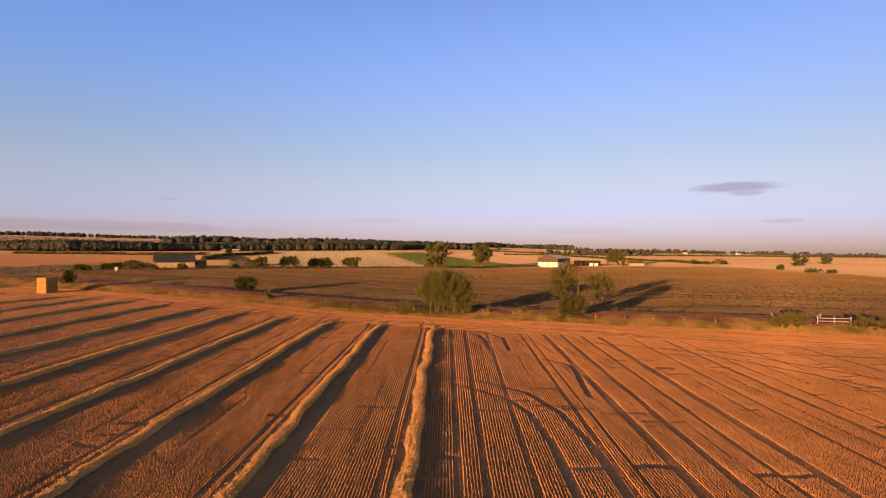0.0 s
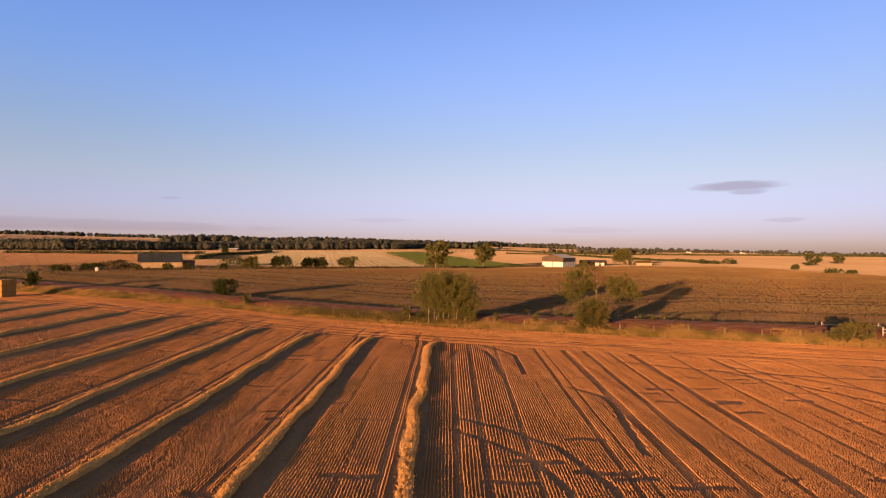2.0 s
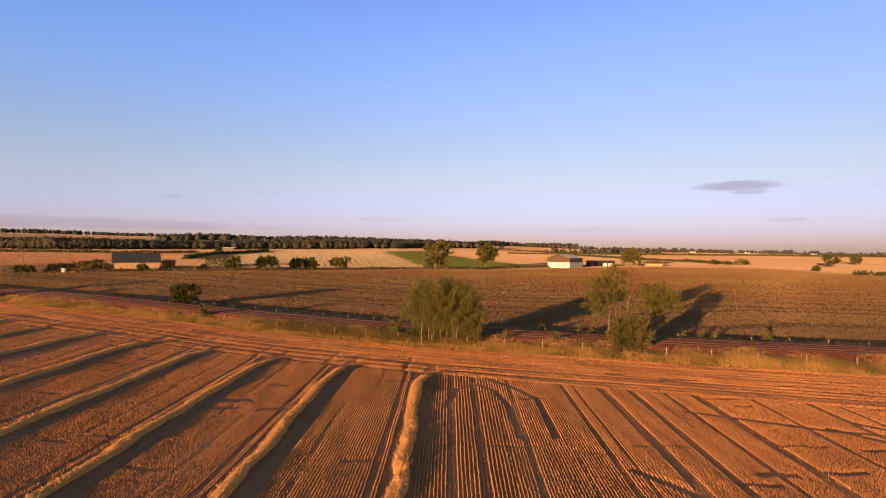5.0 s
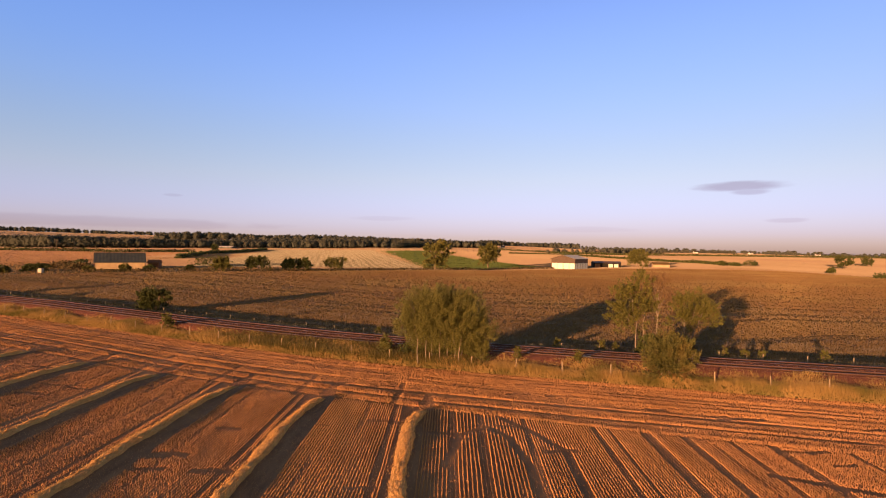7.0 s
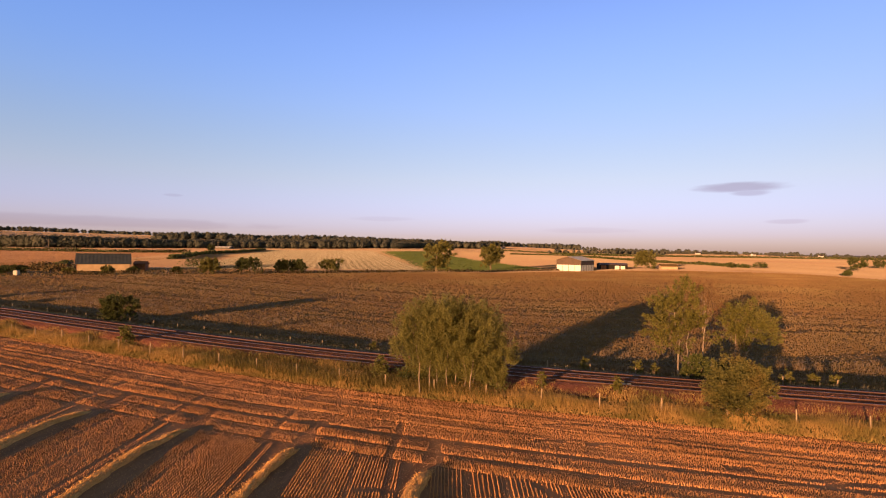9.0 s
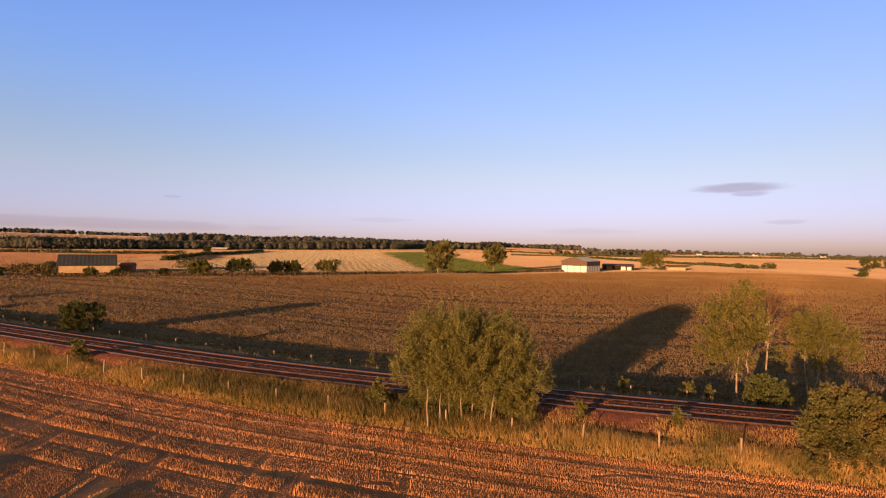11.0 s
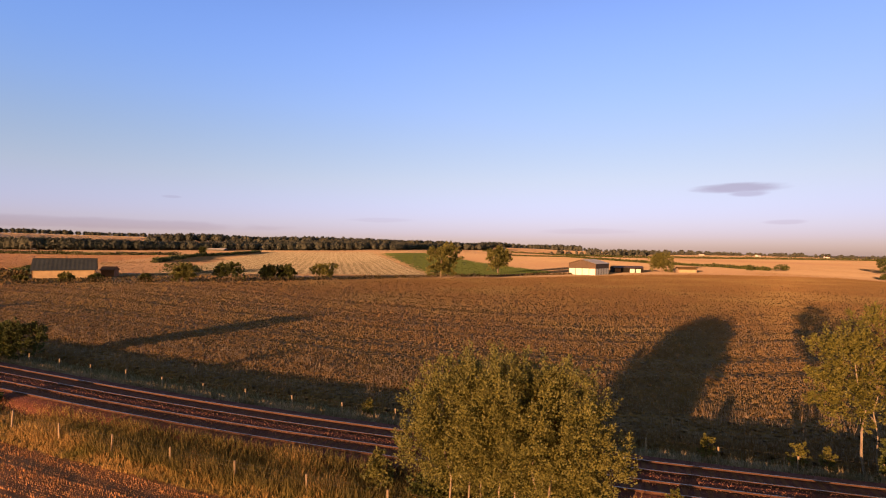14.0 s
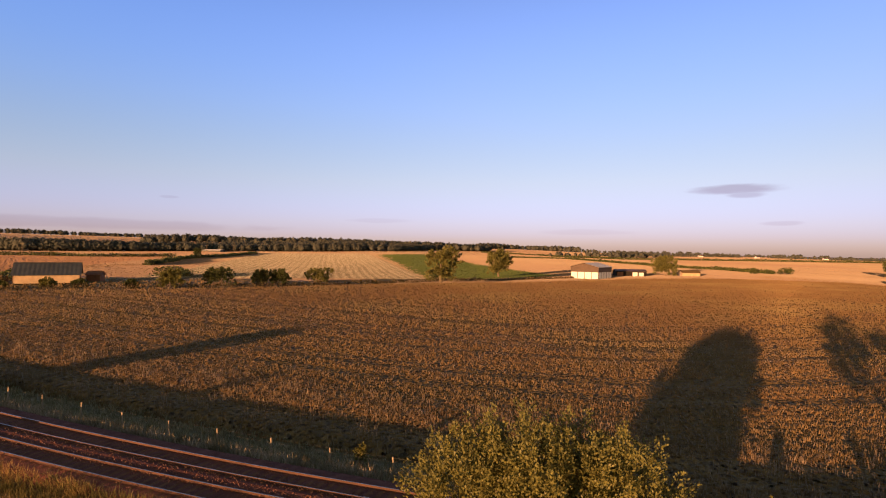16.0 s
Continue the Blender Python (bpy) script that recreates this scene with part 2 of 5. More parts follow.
M = {
    "soil": material("stubble_soil", (0.31, 0.158, 0.074), (0.18, 0.092, 0.046), 0.6, fine=9, bump=0.6, bump_at=0.05, stretch=(3, 0.6, 1), patch=(0.36, 0.19, 0.088), patch_scale=0.09),
    "stubble": material("stubble_stalks", (0.625, 0.318, 0.136), (0.38, 0.188, 0.080), 0.35, fine=3, bump=0, island=0.25, translucent=0.2, patch=(0.44, 0.22, 0.09), patch_scale=0.12),
    "straw": material("straw", (0.76, 0.43, 0.155), (0.47, 0.255, 0.09), 3, fine=25, bump=0.9, bump_at=0.05, stretch=(2, 0.8, 2)),
    "verge": material("verge_turf", (0.22, 0.17, 0.07), (0.10, 0.10, 0.035), 0.8, fine=8, bump=0.7, bump_at=0.06),
    "drygrass": material("dry_grass", (0.48, 0.315, 0.12), (0.29, 0.19, 0.07), 0.5, fine=2, bump=0, island=0.7, translucent=0.3, patch=(0.17, 0.145, 0.045), patch_scale=0.3),
    "bleached": material("bleached_grass", (0.50, 0.39, 0.26), (0.20, 0.16, 0.085), 0.5, fine=2, bump=0, island=0.7, translucent=0.3, patch=(0.13, 0.105, 0.05), patch_scale=0.35),
    "stone": material("ballast_stone", (0.27, 0.135, 0.094), (0.14, 0.066, 0.046), 2, fine=20, bump=0, island=0.7),
    "weeds": material("weeds", (0.38, 0.32, 0.20), (0.12, 0.115, 0.045), 0.5, fine=2, bump=0, island=0.8, translucent=0.2),
    "ballast": material("ballast", (0.205, 0.082, 0.055), (0.11, 0.043, 0.030), 1.5, fine=22, bump=1.0, bump_at=0.06),
    "sleeper": material("sleeper_concrete", (0.23, 0.10, 0.046), (0.13, 0.058, 0.028), 3, fine=30, bump=0.3, bump_at=0.01, objvar=0.4),
    "rail": material("rail_rust", (0.105, 0.047, 0.028), (0.06, 0.027, 0.017), 2, fine=40, rough=0.7, bump=0.2, bump_at=0.003, metal=0.1, spec=0.3),
    "railhead": material("rail_head", (0.42, 0.36, 0.33), (0.30, 0.26, 0.24), 2, fine=40, rough=0.35, bump=0, metal=0.8, spec=0.3),
    "crop": material("crop_canopy", (0.235, 0.146, 0.055), (0.16, 0.100, 0.037), 0.35, fine=5, bump=0, patch=(0.135, 0.093, 0.03), patch_scale=0.035, stems=9),
    "cropstalk": material("crop_stalks", (0.208, 0.131, 0.061), (0.144, 0.090, 0.042), 0.3, fine=2, bump=0, island=0.3, translucent=0.25, patch=(0.21, 0.15, 0.070), patch_scale=0.035),
    "crophead": material("crop_seed_heads", (0.29, 0.22, 0.145), (0.16, 0.115, 0.072), 0.4, fine=3, bump=0, island=0.8, translucent=0.3),
    "gold": material("ripe_field", (0.46, 0.345, 0.24), (0.36, 0.265, 0.18), 0.02, fine=0.35, bump=0, stretch=(1, 0.35, 1), patch=(0.36, 0.25, 0.18), patch_scale=0.006, stems=9),
    "gold_stem": material("ripe_stems", (0.232, 0.180, 0.132), (0.19, 0.144, 0.102), 0.02, fine=0.35, bump=0, stretch=(1, 0.35, 1), patch=(0.19, 0.136, 0.104), patch_scale=0.006),
    "tan_stem": material("brown_stems", (0.205, 0.128, 0.084), (0.165, 0.102, 0.067), 0.03, fine=0.5, bump=0),
    "pale_stem": material("pale_stems", (0.150, 0.134, 0.100), (0.112, 0.098, 0.072), 0.16, fine=0.5, bump=0),
    "green_stem": material("pasture_blades", (0.058, 0.080, 0.026), (0.043, 0.060, 0.020), 0.05, fine=0.6, bump=0),
    "tan": material("brown_stubble", (0.46, 0.30, 0.19), (0.36, 0.23, 0.145), 0.03, fine=0.5, bump=0, stems=9),
    "pale": material("pale_stubble", (0.47, 0.385, 0.28), (0.36, 0.29, 0.205), 0.16, fine=0.5, bump=0, stretch=(1, 0.012, 1), turn=-14, stems=9),
    "straw_pale": material("pale_straw", (0.30, 0.278, 0.222), (0.25, 0.23, 0.18), 0.1, fine=1, bump=0),
    "green": material("green_pasture", (0.11, 0.15, 0.045), (0.075, 0.105, 0.03), 0.05, fine=0.6, bump=0, stems=9),
    "bank": material("rough_grass", (0.24, 0.18, 0.085), (0.10, 0.085, 0.035), 0.12, fine=1.2, bump=0.8, bump_at=0.3),
    "rough": material("rough_brown_grass", (0.26, 0.165, 0.075), (0.12, 0.08, 0.035), 0.1, fine=1, bump=0, island=0.6, translucent=0.2),
    "bark": material("pale_bark", (0.31, 0.255, 0.20), (0.15, 0.115, 0.085), 3, fine=18, bump=0.5, bump_at=0.02, stretch=(1, 1, 0.4)),
    "bark_dark": material("grey_bark", (0.22, 0.17, 0.12), (0.10, 0.075, 0.05), 3, fine=18, bump=0.5, bump_at=0.02),
    "leaf": material("leaves_olive", (0.185, 0.175, 0.048), (0.085, 0.085, 0.024), 0.6, fine=3, bump=0, island=0.7, translucent=0.28, rough=0.55, spec=0.3),
    "leaf_bush": material("leaves_bush", (0.130, 0.122, 0.036), (0.055, 0.058, 0.018), 0.5, fine=2, bump=0, island=0.6, translucent=0.22, rough=0.6, spec=0.25, patch=(0.14, 0.108, 0.034), patch_scale=0.5),
    "leaf_yellow": material("leaves_yellow_green", (0.17, 0.155, 0.032), (0.075, 0.075, 0.017), 0.6, fine=3, bump=0, island=0.7, translucent=0.3, rough=0.6, spec=0.3),
    "leaf_dark": material("leaves_dark", (0.085, 0.095, 0.025), (0.035, 0.045, 0.012), 0.6, fine=3, bump=0, island=0.7, translucent=0.15, rough=0.6, spec=0.3),
    # far leaves: distance haze is mixed into the base colours, greyed and lifted
    "leaf_hazed": material("leaves_hazed", (0.118, 0.122, 0.098), (0.080, 0.086, 0.074), 0.02, fine=0.2, bump=0, island=0.45, rough=0.95, translucent=0.3),
    "scrub": material("dry_scrub", (0.15, 0.105, 0.055), (0.065, 0.055, 0.028), 0.2, fine=2, bump=0, island=0.7, translucent=0.15),
    "verge_weed": material("verge_weeds", (0.17, 0.135, 0.05), (0.075, 0.068, 0.026), 0.5, fine=3, bump=0, island=0.7, translucent=0.25),
    "twig": material("dead_twigs", (0.20, 0.115, 0.055), (0.11, 0.065, 0.032), 0.6, fine=3, bump=0, island=0.6, translucent=0.2),
    "post": material("fence_wood", (0.38, 0.29, 0.20), (0.22, 0.165, 0.11), 4, fine=30, bump=0.4, bump_at=0.006, stretch=(1, 1, 0.15), objvar=0.5),
    "wire": material("galvanised_wire", (0.13, 0.115, 0.10), (0.08, 0.07, 0.06), 4, fine=30, rough=0.7, bump=0, metal=0.3, spec=0.3),
    "white": material("white_paint", (0.78, 0.75, 0.70), (0.60, 0.57, 0.52), 2, fine=12, rough=0.5, bump=0.1, bump_at=0.004, spec=0.3),
    "slate": material("dark_roof_sheet", (0.055, 0.062, 0.06), (0.032, 0.036, 0.036), 0.6, fine=6, rough=0.6, bump=0.2, bump_at=0.02, spec=0.3),
    "cream": material("cream_render", (0.50, 0.37, 0.23), (0.36, 0.26, 0.16), 0.7, fine=6, bump=0.2, bump_at=0.01),
    "brick": material("red_brick", (0.34, 0.15, 0.085), (0.20, 0.085, 0.05), 0.8, fine=8, bump=0.3, bump_at=0.01),
    "cladding": material("brown_cladding", (0.10, 0.065, 0.045), (0.06, 0.04, 0.028), 0.6, fine=8, rough=0.6, bump=0.15, bump_at=0.01, spec=0.3),
    "greyroof": material("fibre_cement_roof", (0.62, 0.58, 0.54), (0.48, 0.45, 0.42), 0.5, fine=6, rough=0.8, bump=0.2, bump_at=0.02),
    # near-black: shade inside open bays put into the colour; also the tank lid
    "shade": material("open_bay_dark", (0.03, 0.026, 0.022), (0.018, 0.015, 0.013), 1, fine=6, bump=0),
    "bale": material("bale_straw", (0.47, 0.26, 0.085), (0.31, 0.16, 0.05), 2.5, fine=14, bump=0.8, bump_at=0.04),
    "whitewash": material("weathered_white", (0.50, 0.46, 0.40), (0.34, 0.31, 0.26), 3, fine=14, rough=0.7, bump=0.1, bump_at=0.004),
    "wood": material("grey_wood", (0.24, 0.19, 0.14), (0.13, 0.10, 0.075), 3, fine=18, bump=0.3, bump_at=0.01),
}


# ---- mesh helpers ----
K = 1.4          # metres to one unit of the plan: swaths lie 9.1 m apart, the rails 1.435 m


def finish(name, me, mat, parent=None, label=""):
    for one in (mat if isinstance(mat, (list, tuple)) else [mat]):
        me.materials.append(one)
    ob = new(name, me)
    if parent is not None:
        ob.parent = parent
    if label:
        ob["label"] = label
    return ob


def bulk_mesh(name, verts, faces):
    """A mesh from arrays of vertices (n, 3) and faces (m, k)."""
    verts, faces = np.asarray(verts, np.float32) * K, np.asarray(faces, np.int32)
    me = bpy.data.meshes.new(name)
    m, k = faces.shape
    me.vertices.add(len(verts))
    me.vertices.foreach_set("co", verts.ravel())
    me.loops.add(m * k)
    me.loops.foreach_set("vertex_index", faces.ravel())
    me.polygons.add(m)
    me.polygons.foreach_set("loop_start", np.arange(0, m * k, k, dtype=np.int32))
    me.update(calc_edges=True)
    return me


def smooth(me):
    me.polygons.foreach_set("use_smooth", np.ones(len(me.polygons), dtype=bool))
    return me


def part(name, bm, mat, parent=None, label=""):
    return finish(name, plain_mesh(name, bm), mat, parent, label)


def plain_mesh(name, bm):
    me = bpy.data.meshes.new(name)
    bmesh.ops.scale(bm, vec=(K, K, K), verts=bm.verts)
    bm.to_mesh(me)
    bm.free()
    return me


def spot(x, y, z, rx=0, ry=0, rz=0):
    """A pose at a place of the plan."""
    return pose(x * K, y * K, z * K, rx, ry, rz)


def box(bm, x0, y0, z0, x1, y1, z1, m=None):
    vs = [bm.verts.new((x, y, z)) for x in (x0, x1) for y in (y0, y1) for z in (z0, z1)]
    if m is not None:
        for v in vs:
            v.co = m @ v.co
    for f in ((0, 1, 3, 2), (4, 6, 7, 5), (0, 4, 5, 1), (2, 3, 7, 6), (0, 2, 6, 4), (1, 5, 7, 3)):
        bm.faces.new([vs[i] for i in f])
    return vs


def bevel(bm, width, segments=1):
    bmesh.ops.bevel(bm, geom=list(bm.edges), offset=width, segments=segments, affect="EDGES", profile=0.6)
    return bm


def boxes(*list_of_boxes, edge=0.0):
    bm = bmesh.new()
    for b in list_of_boxes:
        box(bm, *b)
    return bevel(bm, edge) if edge else bm


def tubes(paths, sides=6):
    """Tapered tubes along paths of (point, radius), in one bmesh."""
    bm = bmesh.new()
    for path in paths:
        rings = []
        for i, (p, r) in enumerate(path):
            p = Vector(p)
            a, b = Vector(path[max(i - 1, 0)][0]), Vector(path[min(i + 1, len(path) - 1)][0])
            d = (b - a).normalized()
            u = d.orthogonal().normalized()
            w = d.cross(u)
            rings.append([bm.verts.new(p + (u * math.cos(k * math.tau / sides) + w * math.sin(k * math.tau / sides)) * r) for k in range(sides)])
        for a, b in zip(rings, rings[1:]):
            for k in range(sides):
                bm.faces.new((a[k], a[(k + 1) % sides], b[(k + 1) % sides], b[k]))
        bm.faces.new(rings[-1])
        bm.faces.new(rings[0][::-1])
    bmesh.ops.recalc_face_normals(bm, faces=bm.faces)
    return bm


def empty(name, at, label, category, group="", kind="", turn=0.0):
    ob = new(name)
    ob.matrix_world = spot(*at, 0, 0, turn)
    return tagged(ob, label, category, group, kind)


# ---- the lie of the land ----
def step(v, a, b):
    u = np.clip((np.asarray(v, float) - a) / (b - a), 0, 1)
    return u * u * (3 - 2 * u)


def fence_y(x):
    """The line of the railway fence nearest the stubble."""
    x = np.clip(np.asarray(x, float), -115, 115)
    return 70.0 - 0.31 * x + 0.001 * x * x


def across(x, y):
    """Metres beyond that fence."""
    return (np.asarray(y, float) - fence_y(x)) * 0.95


def verge_gain(x):
    """The verge widens towards the east, where the rails bend away from the fence."""
    return 1.1 * step(x, -28, 12)


SKYLINE_AZ = [-60, -45, -30, -27, -23, -17, -8, 0, 5, 8, 13, 19, 29, 40, 60]
SKYLINE_Z = [35, 35, 31, 27, 22, 17, 17, 17, 20, 18, 13, 11, 7, 2, 2]


def near_rise(x):
    """The stubble field climbs gently to the west."""
    return np.interp(x, [-120, -80, -50, -35, -22, -12, 0], [1.8, 1.6, 1.3, 0.85, 0.3, 0.05, 0.0])


def hills(x, y):
    x, y = np.asarray(x, float), np.asarray(y, float)
    r = np.hypot(x, y - 30)
    az = np.degrees(np.arctan2(x, y - 30))
    beyond = step(y, 66, 88)
    z = beyond * 0.025 * np.clip(-x, -16, 50) + (1 - beyond) * near_rise(x) + step(y, 80, 180) * 1.6
    z = z + step(r, 200, 800) * 3.2
    z = z + step(r, 750, 1450) * (np.interp(az, SKYLINE_AZ, SKYLINE_Z) - 5) * step(y, 40, 300)
    return z + np.interp(az, [-36, -30, -27, -23.5, -18, -12, -8, -3, 3, 8, 12], [0, 3, 8, 11, 9, 9, 10, 6, 4, 2, 0]) * np.exp(-((r - 920) / 150) ** 2)


def land(x, y):
    s = across(x, y)
    s = s - verge_gain(x) * step(s, 0.6, 3.6)
    near = step(-np.abs(np.asarray(x, float)), -220, -130)
    bed = 0.30 * step(s, -1.1, 0.4) + 0.30 * step(s, 1.2, 2.1)
    ditch = -0.50 * step(s, 6.8, 8.4) - 0.50 * step(s, 8.6, 11) + 0.40 * step(s, 16, 45)
    return hills(x, y) + (bed + ditch) * near


def along(x, s):
    """A point s metres beyond the fence line, measured square to it."""
    slope = -0.31 + 0.002 * x
    n = np.array((-slope, 1.0)) / math.hypot(slope, 1)
    s = s + float(verge_gain(x) * step(s, 0.4, 2.2))
    return x + n[0] * s, float(fence_y(x)) + n[1] * s


def drape(name, xs, ys, lift, mat, height=land):
    """A sheet over the land. xs, ys: arrays of one shape (rows, columns)."""
    r, c = xs.shape
    zs = height(xs, ys) + lift
    verts = np.stack([xs, ys, zs], -1).reshape(-1, 3)
    i = np.arange(r * c).reshape(r, c)
    faces = np.stack([i[:-1, :-1], i[:-1, 1:], i[1:, 1:], i[1:, :-1]], -1).reshape(-1, 4)
    return finish(name, smooth(bulk_mesh(name, verts, faces)), mat)


def build_ground():
    xs = np.concatenate([-np.geomspace(3300, 130, 30), np.arange(-125, 126, 2.5), np.geomspace(130, 3300, 30)])
    ss = np.concatenate([[-1500, -500, -200, -120, -90, -80], np.arange(-70, -2, 4), [-1.4, -0.8, -0.2, 0.4, 1.2, 1.5, 1.8, 2.1, 4, 6, 6.8, 7.2, 7.6, 8.0, 8.4, 9.2, 10, 11, 13, 16, 18, 20, 22, 26],
                         np.arange(30, 120, 6), np.geomspace(122, 3400, 60)])
    X, Sx = np.meshgrid(xs, ss)
    Y = fence_y(X) + Sx / 0.95
    ground = drape("ground", X, Y, 0.0, [M["soil"], M["verge"], M["bank"], M["gold"]])
    rows, cols = X.shape
    mid = 0.5 * (ss[:-1] + ss[1:])
    band = np.where(mid < -0.8, 0, np.where(mid < 12, 1, 2))
    idx = np.repeat(band[:, None], cols - 1, 1)
    cx = 0.25 * (X[:-1, :-1] + X[:-1, 1:] + X[1:, :-1] + X[1:, 1:])
    cy = 0.25 * (Y[:-1, :-1] + Y[:-1, 1:] + Y[1:, :-1] + Y[1:, 1:])
    idx = np.where((idx == 2) & ((cy > 195) | (np.abs(cx) > 150)), 3, idx)
    ground.data.polygons.foreach_set("material_index", idx.ravel().astype(np.int32))
    tagged(ground, "wide farmland of stubble, verge and ripe golden fields", "ground", kind="structure")


build_ground()


def strip(name, x0, x1, near_y, far_y, mat, lift, nu, nv, label, category):
    """A field between two lines across the land."""
    u = np.linspace(x0, x1, nu)
    a, b = near_y(u), far_y(u)
    v = np.linspace(0, 1, nv)[:, None]
    X = np.repeat(u[None, :], nv, 0)
    Y = a[None, :] * (1 - v) + b[None, :] * v
    return tagged(drape(name, X, Y, lift, mat), label, category, kind="structure")


def quad_field(name, corners, mat, lift, nu, nv, label):
    """A field with four corners: near left, near right, far right, far left."""
    a, b, c, d = [np.array(p, float) for p in corners]
    u, v = np.meshgrid(np.linspace(0, 1, nu), np.linspace(0, 1, nv))
    P = (a * ((1 - u) * (1 - v))[..., None] + b * (u * (1 - v))[..., None] + c * (u * v)[..., None] + d * ((1 - u) * v)[..., None])
    return tagged(drape(name, P[..., 0], P[..., 1], lift, mat), label, "field", kind="structure")


quad_field("pale_field", ((-82, 187), (-8, 222), (-95, 690), (-202, 620)), M["pale"], 0.06, 40, 60, "pale cut stubble field with straight straw lines")
quad_field("brown_field", ((-260, 150), (-128, 190), (-198, 430), (-420, 395)), M["tan"], 0.08, 30, 50, "brown stubble field behind the old barn")
quad_field("green_field", ((-7.5, 222), (46, 272), (-32, 736), (-82, 660)), M["green"], 0.10, 30, 50, "green pasture between hedges")


# ---- crop beyond the railway ----
def crop_far(x):
    return np.interp(x, [-130, -90, -69, -49, -29, -7, 19, 69, 107, 139], [124, 143, 150, 156, 173, 196, 214, 245, 257, 236])


def crop_near(x):
    return fence_y(x) + 12.6


def crop_height(x, y):
    x, y = np.asarray(x, float), np.asarray(y, float)
    n = 0.015 * np.sin(x * 1.7 + 0.6 * np.sin(y * 0.9)) * np.sin(y * 1.9) + 0.015 * np.sin(x * 4.1 + y * 2.7)
    edge = step(y - crop_near(x), 0.0, 1.2)
    return land(x, y) + edge * (0.42 + 0.2 * step(y - crop_near(x), 3.5, 6) + n)


def build_crop():
    u = np.arange(-130, 139, 0.8)
    a, b = crop_near(u), crop_far(u)
    v = (np.concatenate([np.linspace(0, 0.35, 60), np.linspace(0.37, 1, 40)]))[:, None]
    X = np.repeat(u[None, :], 100, 0)
    Y = a[None, :] * (1 - v) + b[None, :] * v
    tagged(drape("crop_field", X, Y, 0.02, M["crop"], crop_height), "brown ripening field crop with faint drill rows", "crop", kind="structure")


build_crop()


def blades(name, px, py, pz, height, width, count, lean, mat, label, category, seed, loose=0.8, facing=None, low=0.65):
    """Clumps of upright blades at many places, as one mesh."""
    rng = np.random.default_rng(seed)
    n = len(px)
    tot = n * count
    cx, cy, cz = np.repeat(px, count), np.repeat(py, count), np.repeat(pz, count)
    h = np.repeat(height, count) * rng.uniform(low, 1.1, tot)
    w = np.repeat(np.broadcast_to(width, n), count) * rng.uniform(0.7, 1.3, tot)
    a = rng.uniform(0, math.tau, tot) if facing is None else rng.normal(-SUN_AZ, facing, tot)
    ox, oy = rng.normal(0, loose, tot) * w, rng.normal(0, loose, tot) * w
    lx, ly = rng.normal(0, lean, tot) * h, rng.normal(0, lean, tot) * h
    dx, dy = np.cos(a) * w * 0.5, np.sin(a) * w * 0.5
    V = np.empty((tot, 3, 3), np.float32)
    V[:, 0] = np.stack([cx + ox - dx, cy + oy - dy, cz - 0.03], -1)
    V[:, 1] = np.stack([cx + ox + dx, cy + oy + dy, cz - 0.03], -1)
    V[:, 2] = np.stack([cx + ox + lx, cy + oy + ly, cz + h], -1)
    me = bulk_mesh(name, V.reshape(-1, 3), np.arange(tot * 3).reshape(-1, 3))
    return tagged(finish(name, me, mat), label, category, kind="stuff")


# ---- stubble, swaths and wheelings ----
def row_x(x0, y):
    """Rows run straight ahead in the west and lean to the right in the east."""
    return x0 + 0.03 * step(x0, -1, 3) * (y - 17)


def headland(x):
    return fence_y(x) - 11.2


SWATHS = [-1.95, -8.5, -15.0, -21.5, -28.1, -34.8, -41.5, -48.3, -55.1, -61.9]
# wheel marks: place and half width
WHEELINGS = [(0.15, 0.13), (1.2, 0.19), (3.1, 0.2), (6.7, 0.14), (7.5, 0.12), (9.3, 0.22), (11.1, 0.18), (13.2, 0.1), (15.0, 0.24), (18.2, 0.15), (21.2, 0.2), (22.8, 0.16), (27.0, 0.15), (33.0, 0.15), (38.5, 0.15)]
WHEELINGS += [(w - 0.98, 0.15) for w in SWATHS]
# fainter marks that come and go
BROKEN = [(w - d, 0.14) for w in SWATHS for d in (2.7, 4.1)] + [(2.2, 0.1), (5.2, 0.12), (8.4, 0.1), (12.2, 0.1), (16.9, 0.12), (19.8, 0.12), (24.6, 0.15)]


# curved wheel marks where the machine turned: points on the field
TURNS = [[(0.1, 33.9), (1.6, 32.5), (3.5, 30.3), (4.4, 27.3), (4.7, 22.7), (4.5, 16)], [(0.3, 35.8), (2.4, 34.4), (4.9, 31.7), (6.1, 27.8), (6.5, 22.7), (6.4, 16)],
         [(8.0, 42.3), (8.8, 41.2), (9.6, 40.1), (9.6, 37.7), (9.2, 35.3), (8.7, 31)], [(0.0, 51), (0.8, 54.9), (2.2, 56.1), (3.2, 54.6), (3.8, 50.9), (3.7, 46)],
         [(3.2, 57.5), (4.7, 55.1), (5.7, 52.9), (5.5, 46)], [(20.3, 47.8), (24.0, 43.0), (27.0, 38), (29.7, 31.9)], [(22.3, 48.8), (26.5, 44.0), (30.0, 38.5), (33, 33)],
         [(14, 50.5), (20, 47.5), (28, 45.5), (40, 43.5)]]


def near_turn(x, y, width):
    hit = np.zeros(len(x), bool)
    for turn in TURNS:
        for (ax, ay), (bx, by) in zip(turn, turn[1:]):
            ux, uy = bx - ax, by - ay
            t = np.clip(((x - ax) * ux + (y - ay) * uy) / (ux * ux + uy * uy), 0, 1)
            hit |= np.hypot(x - ax - t * ux, y - ay - t * uy) < width
    return hit


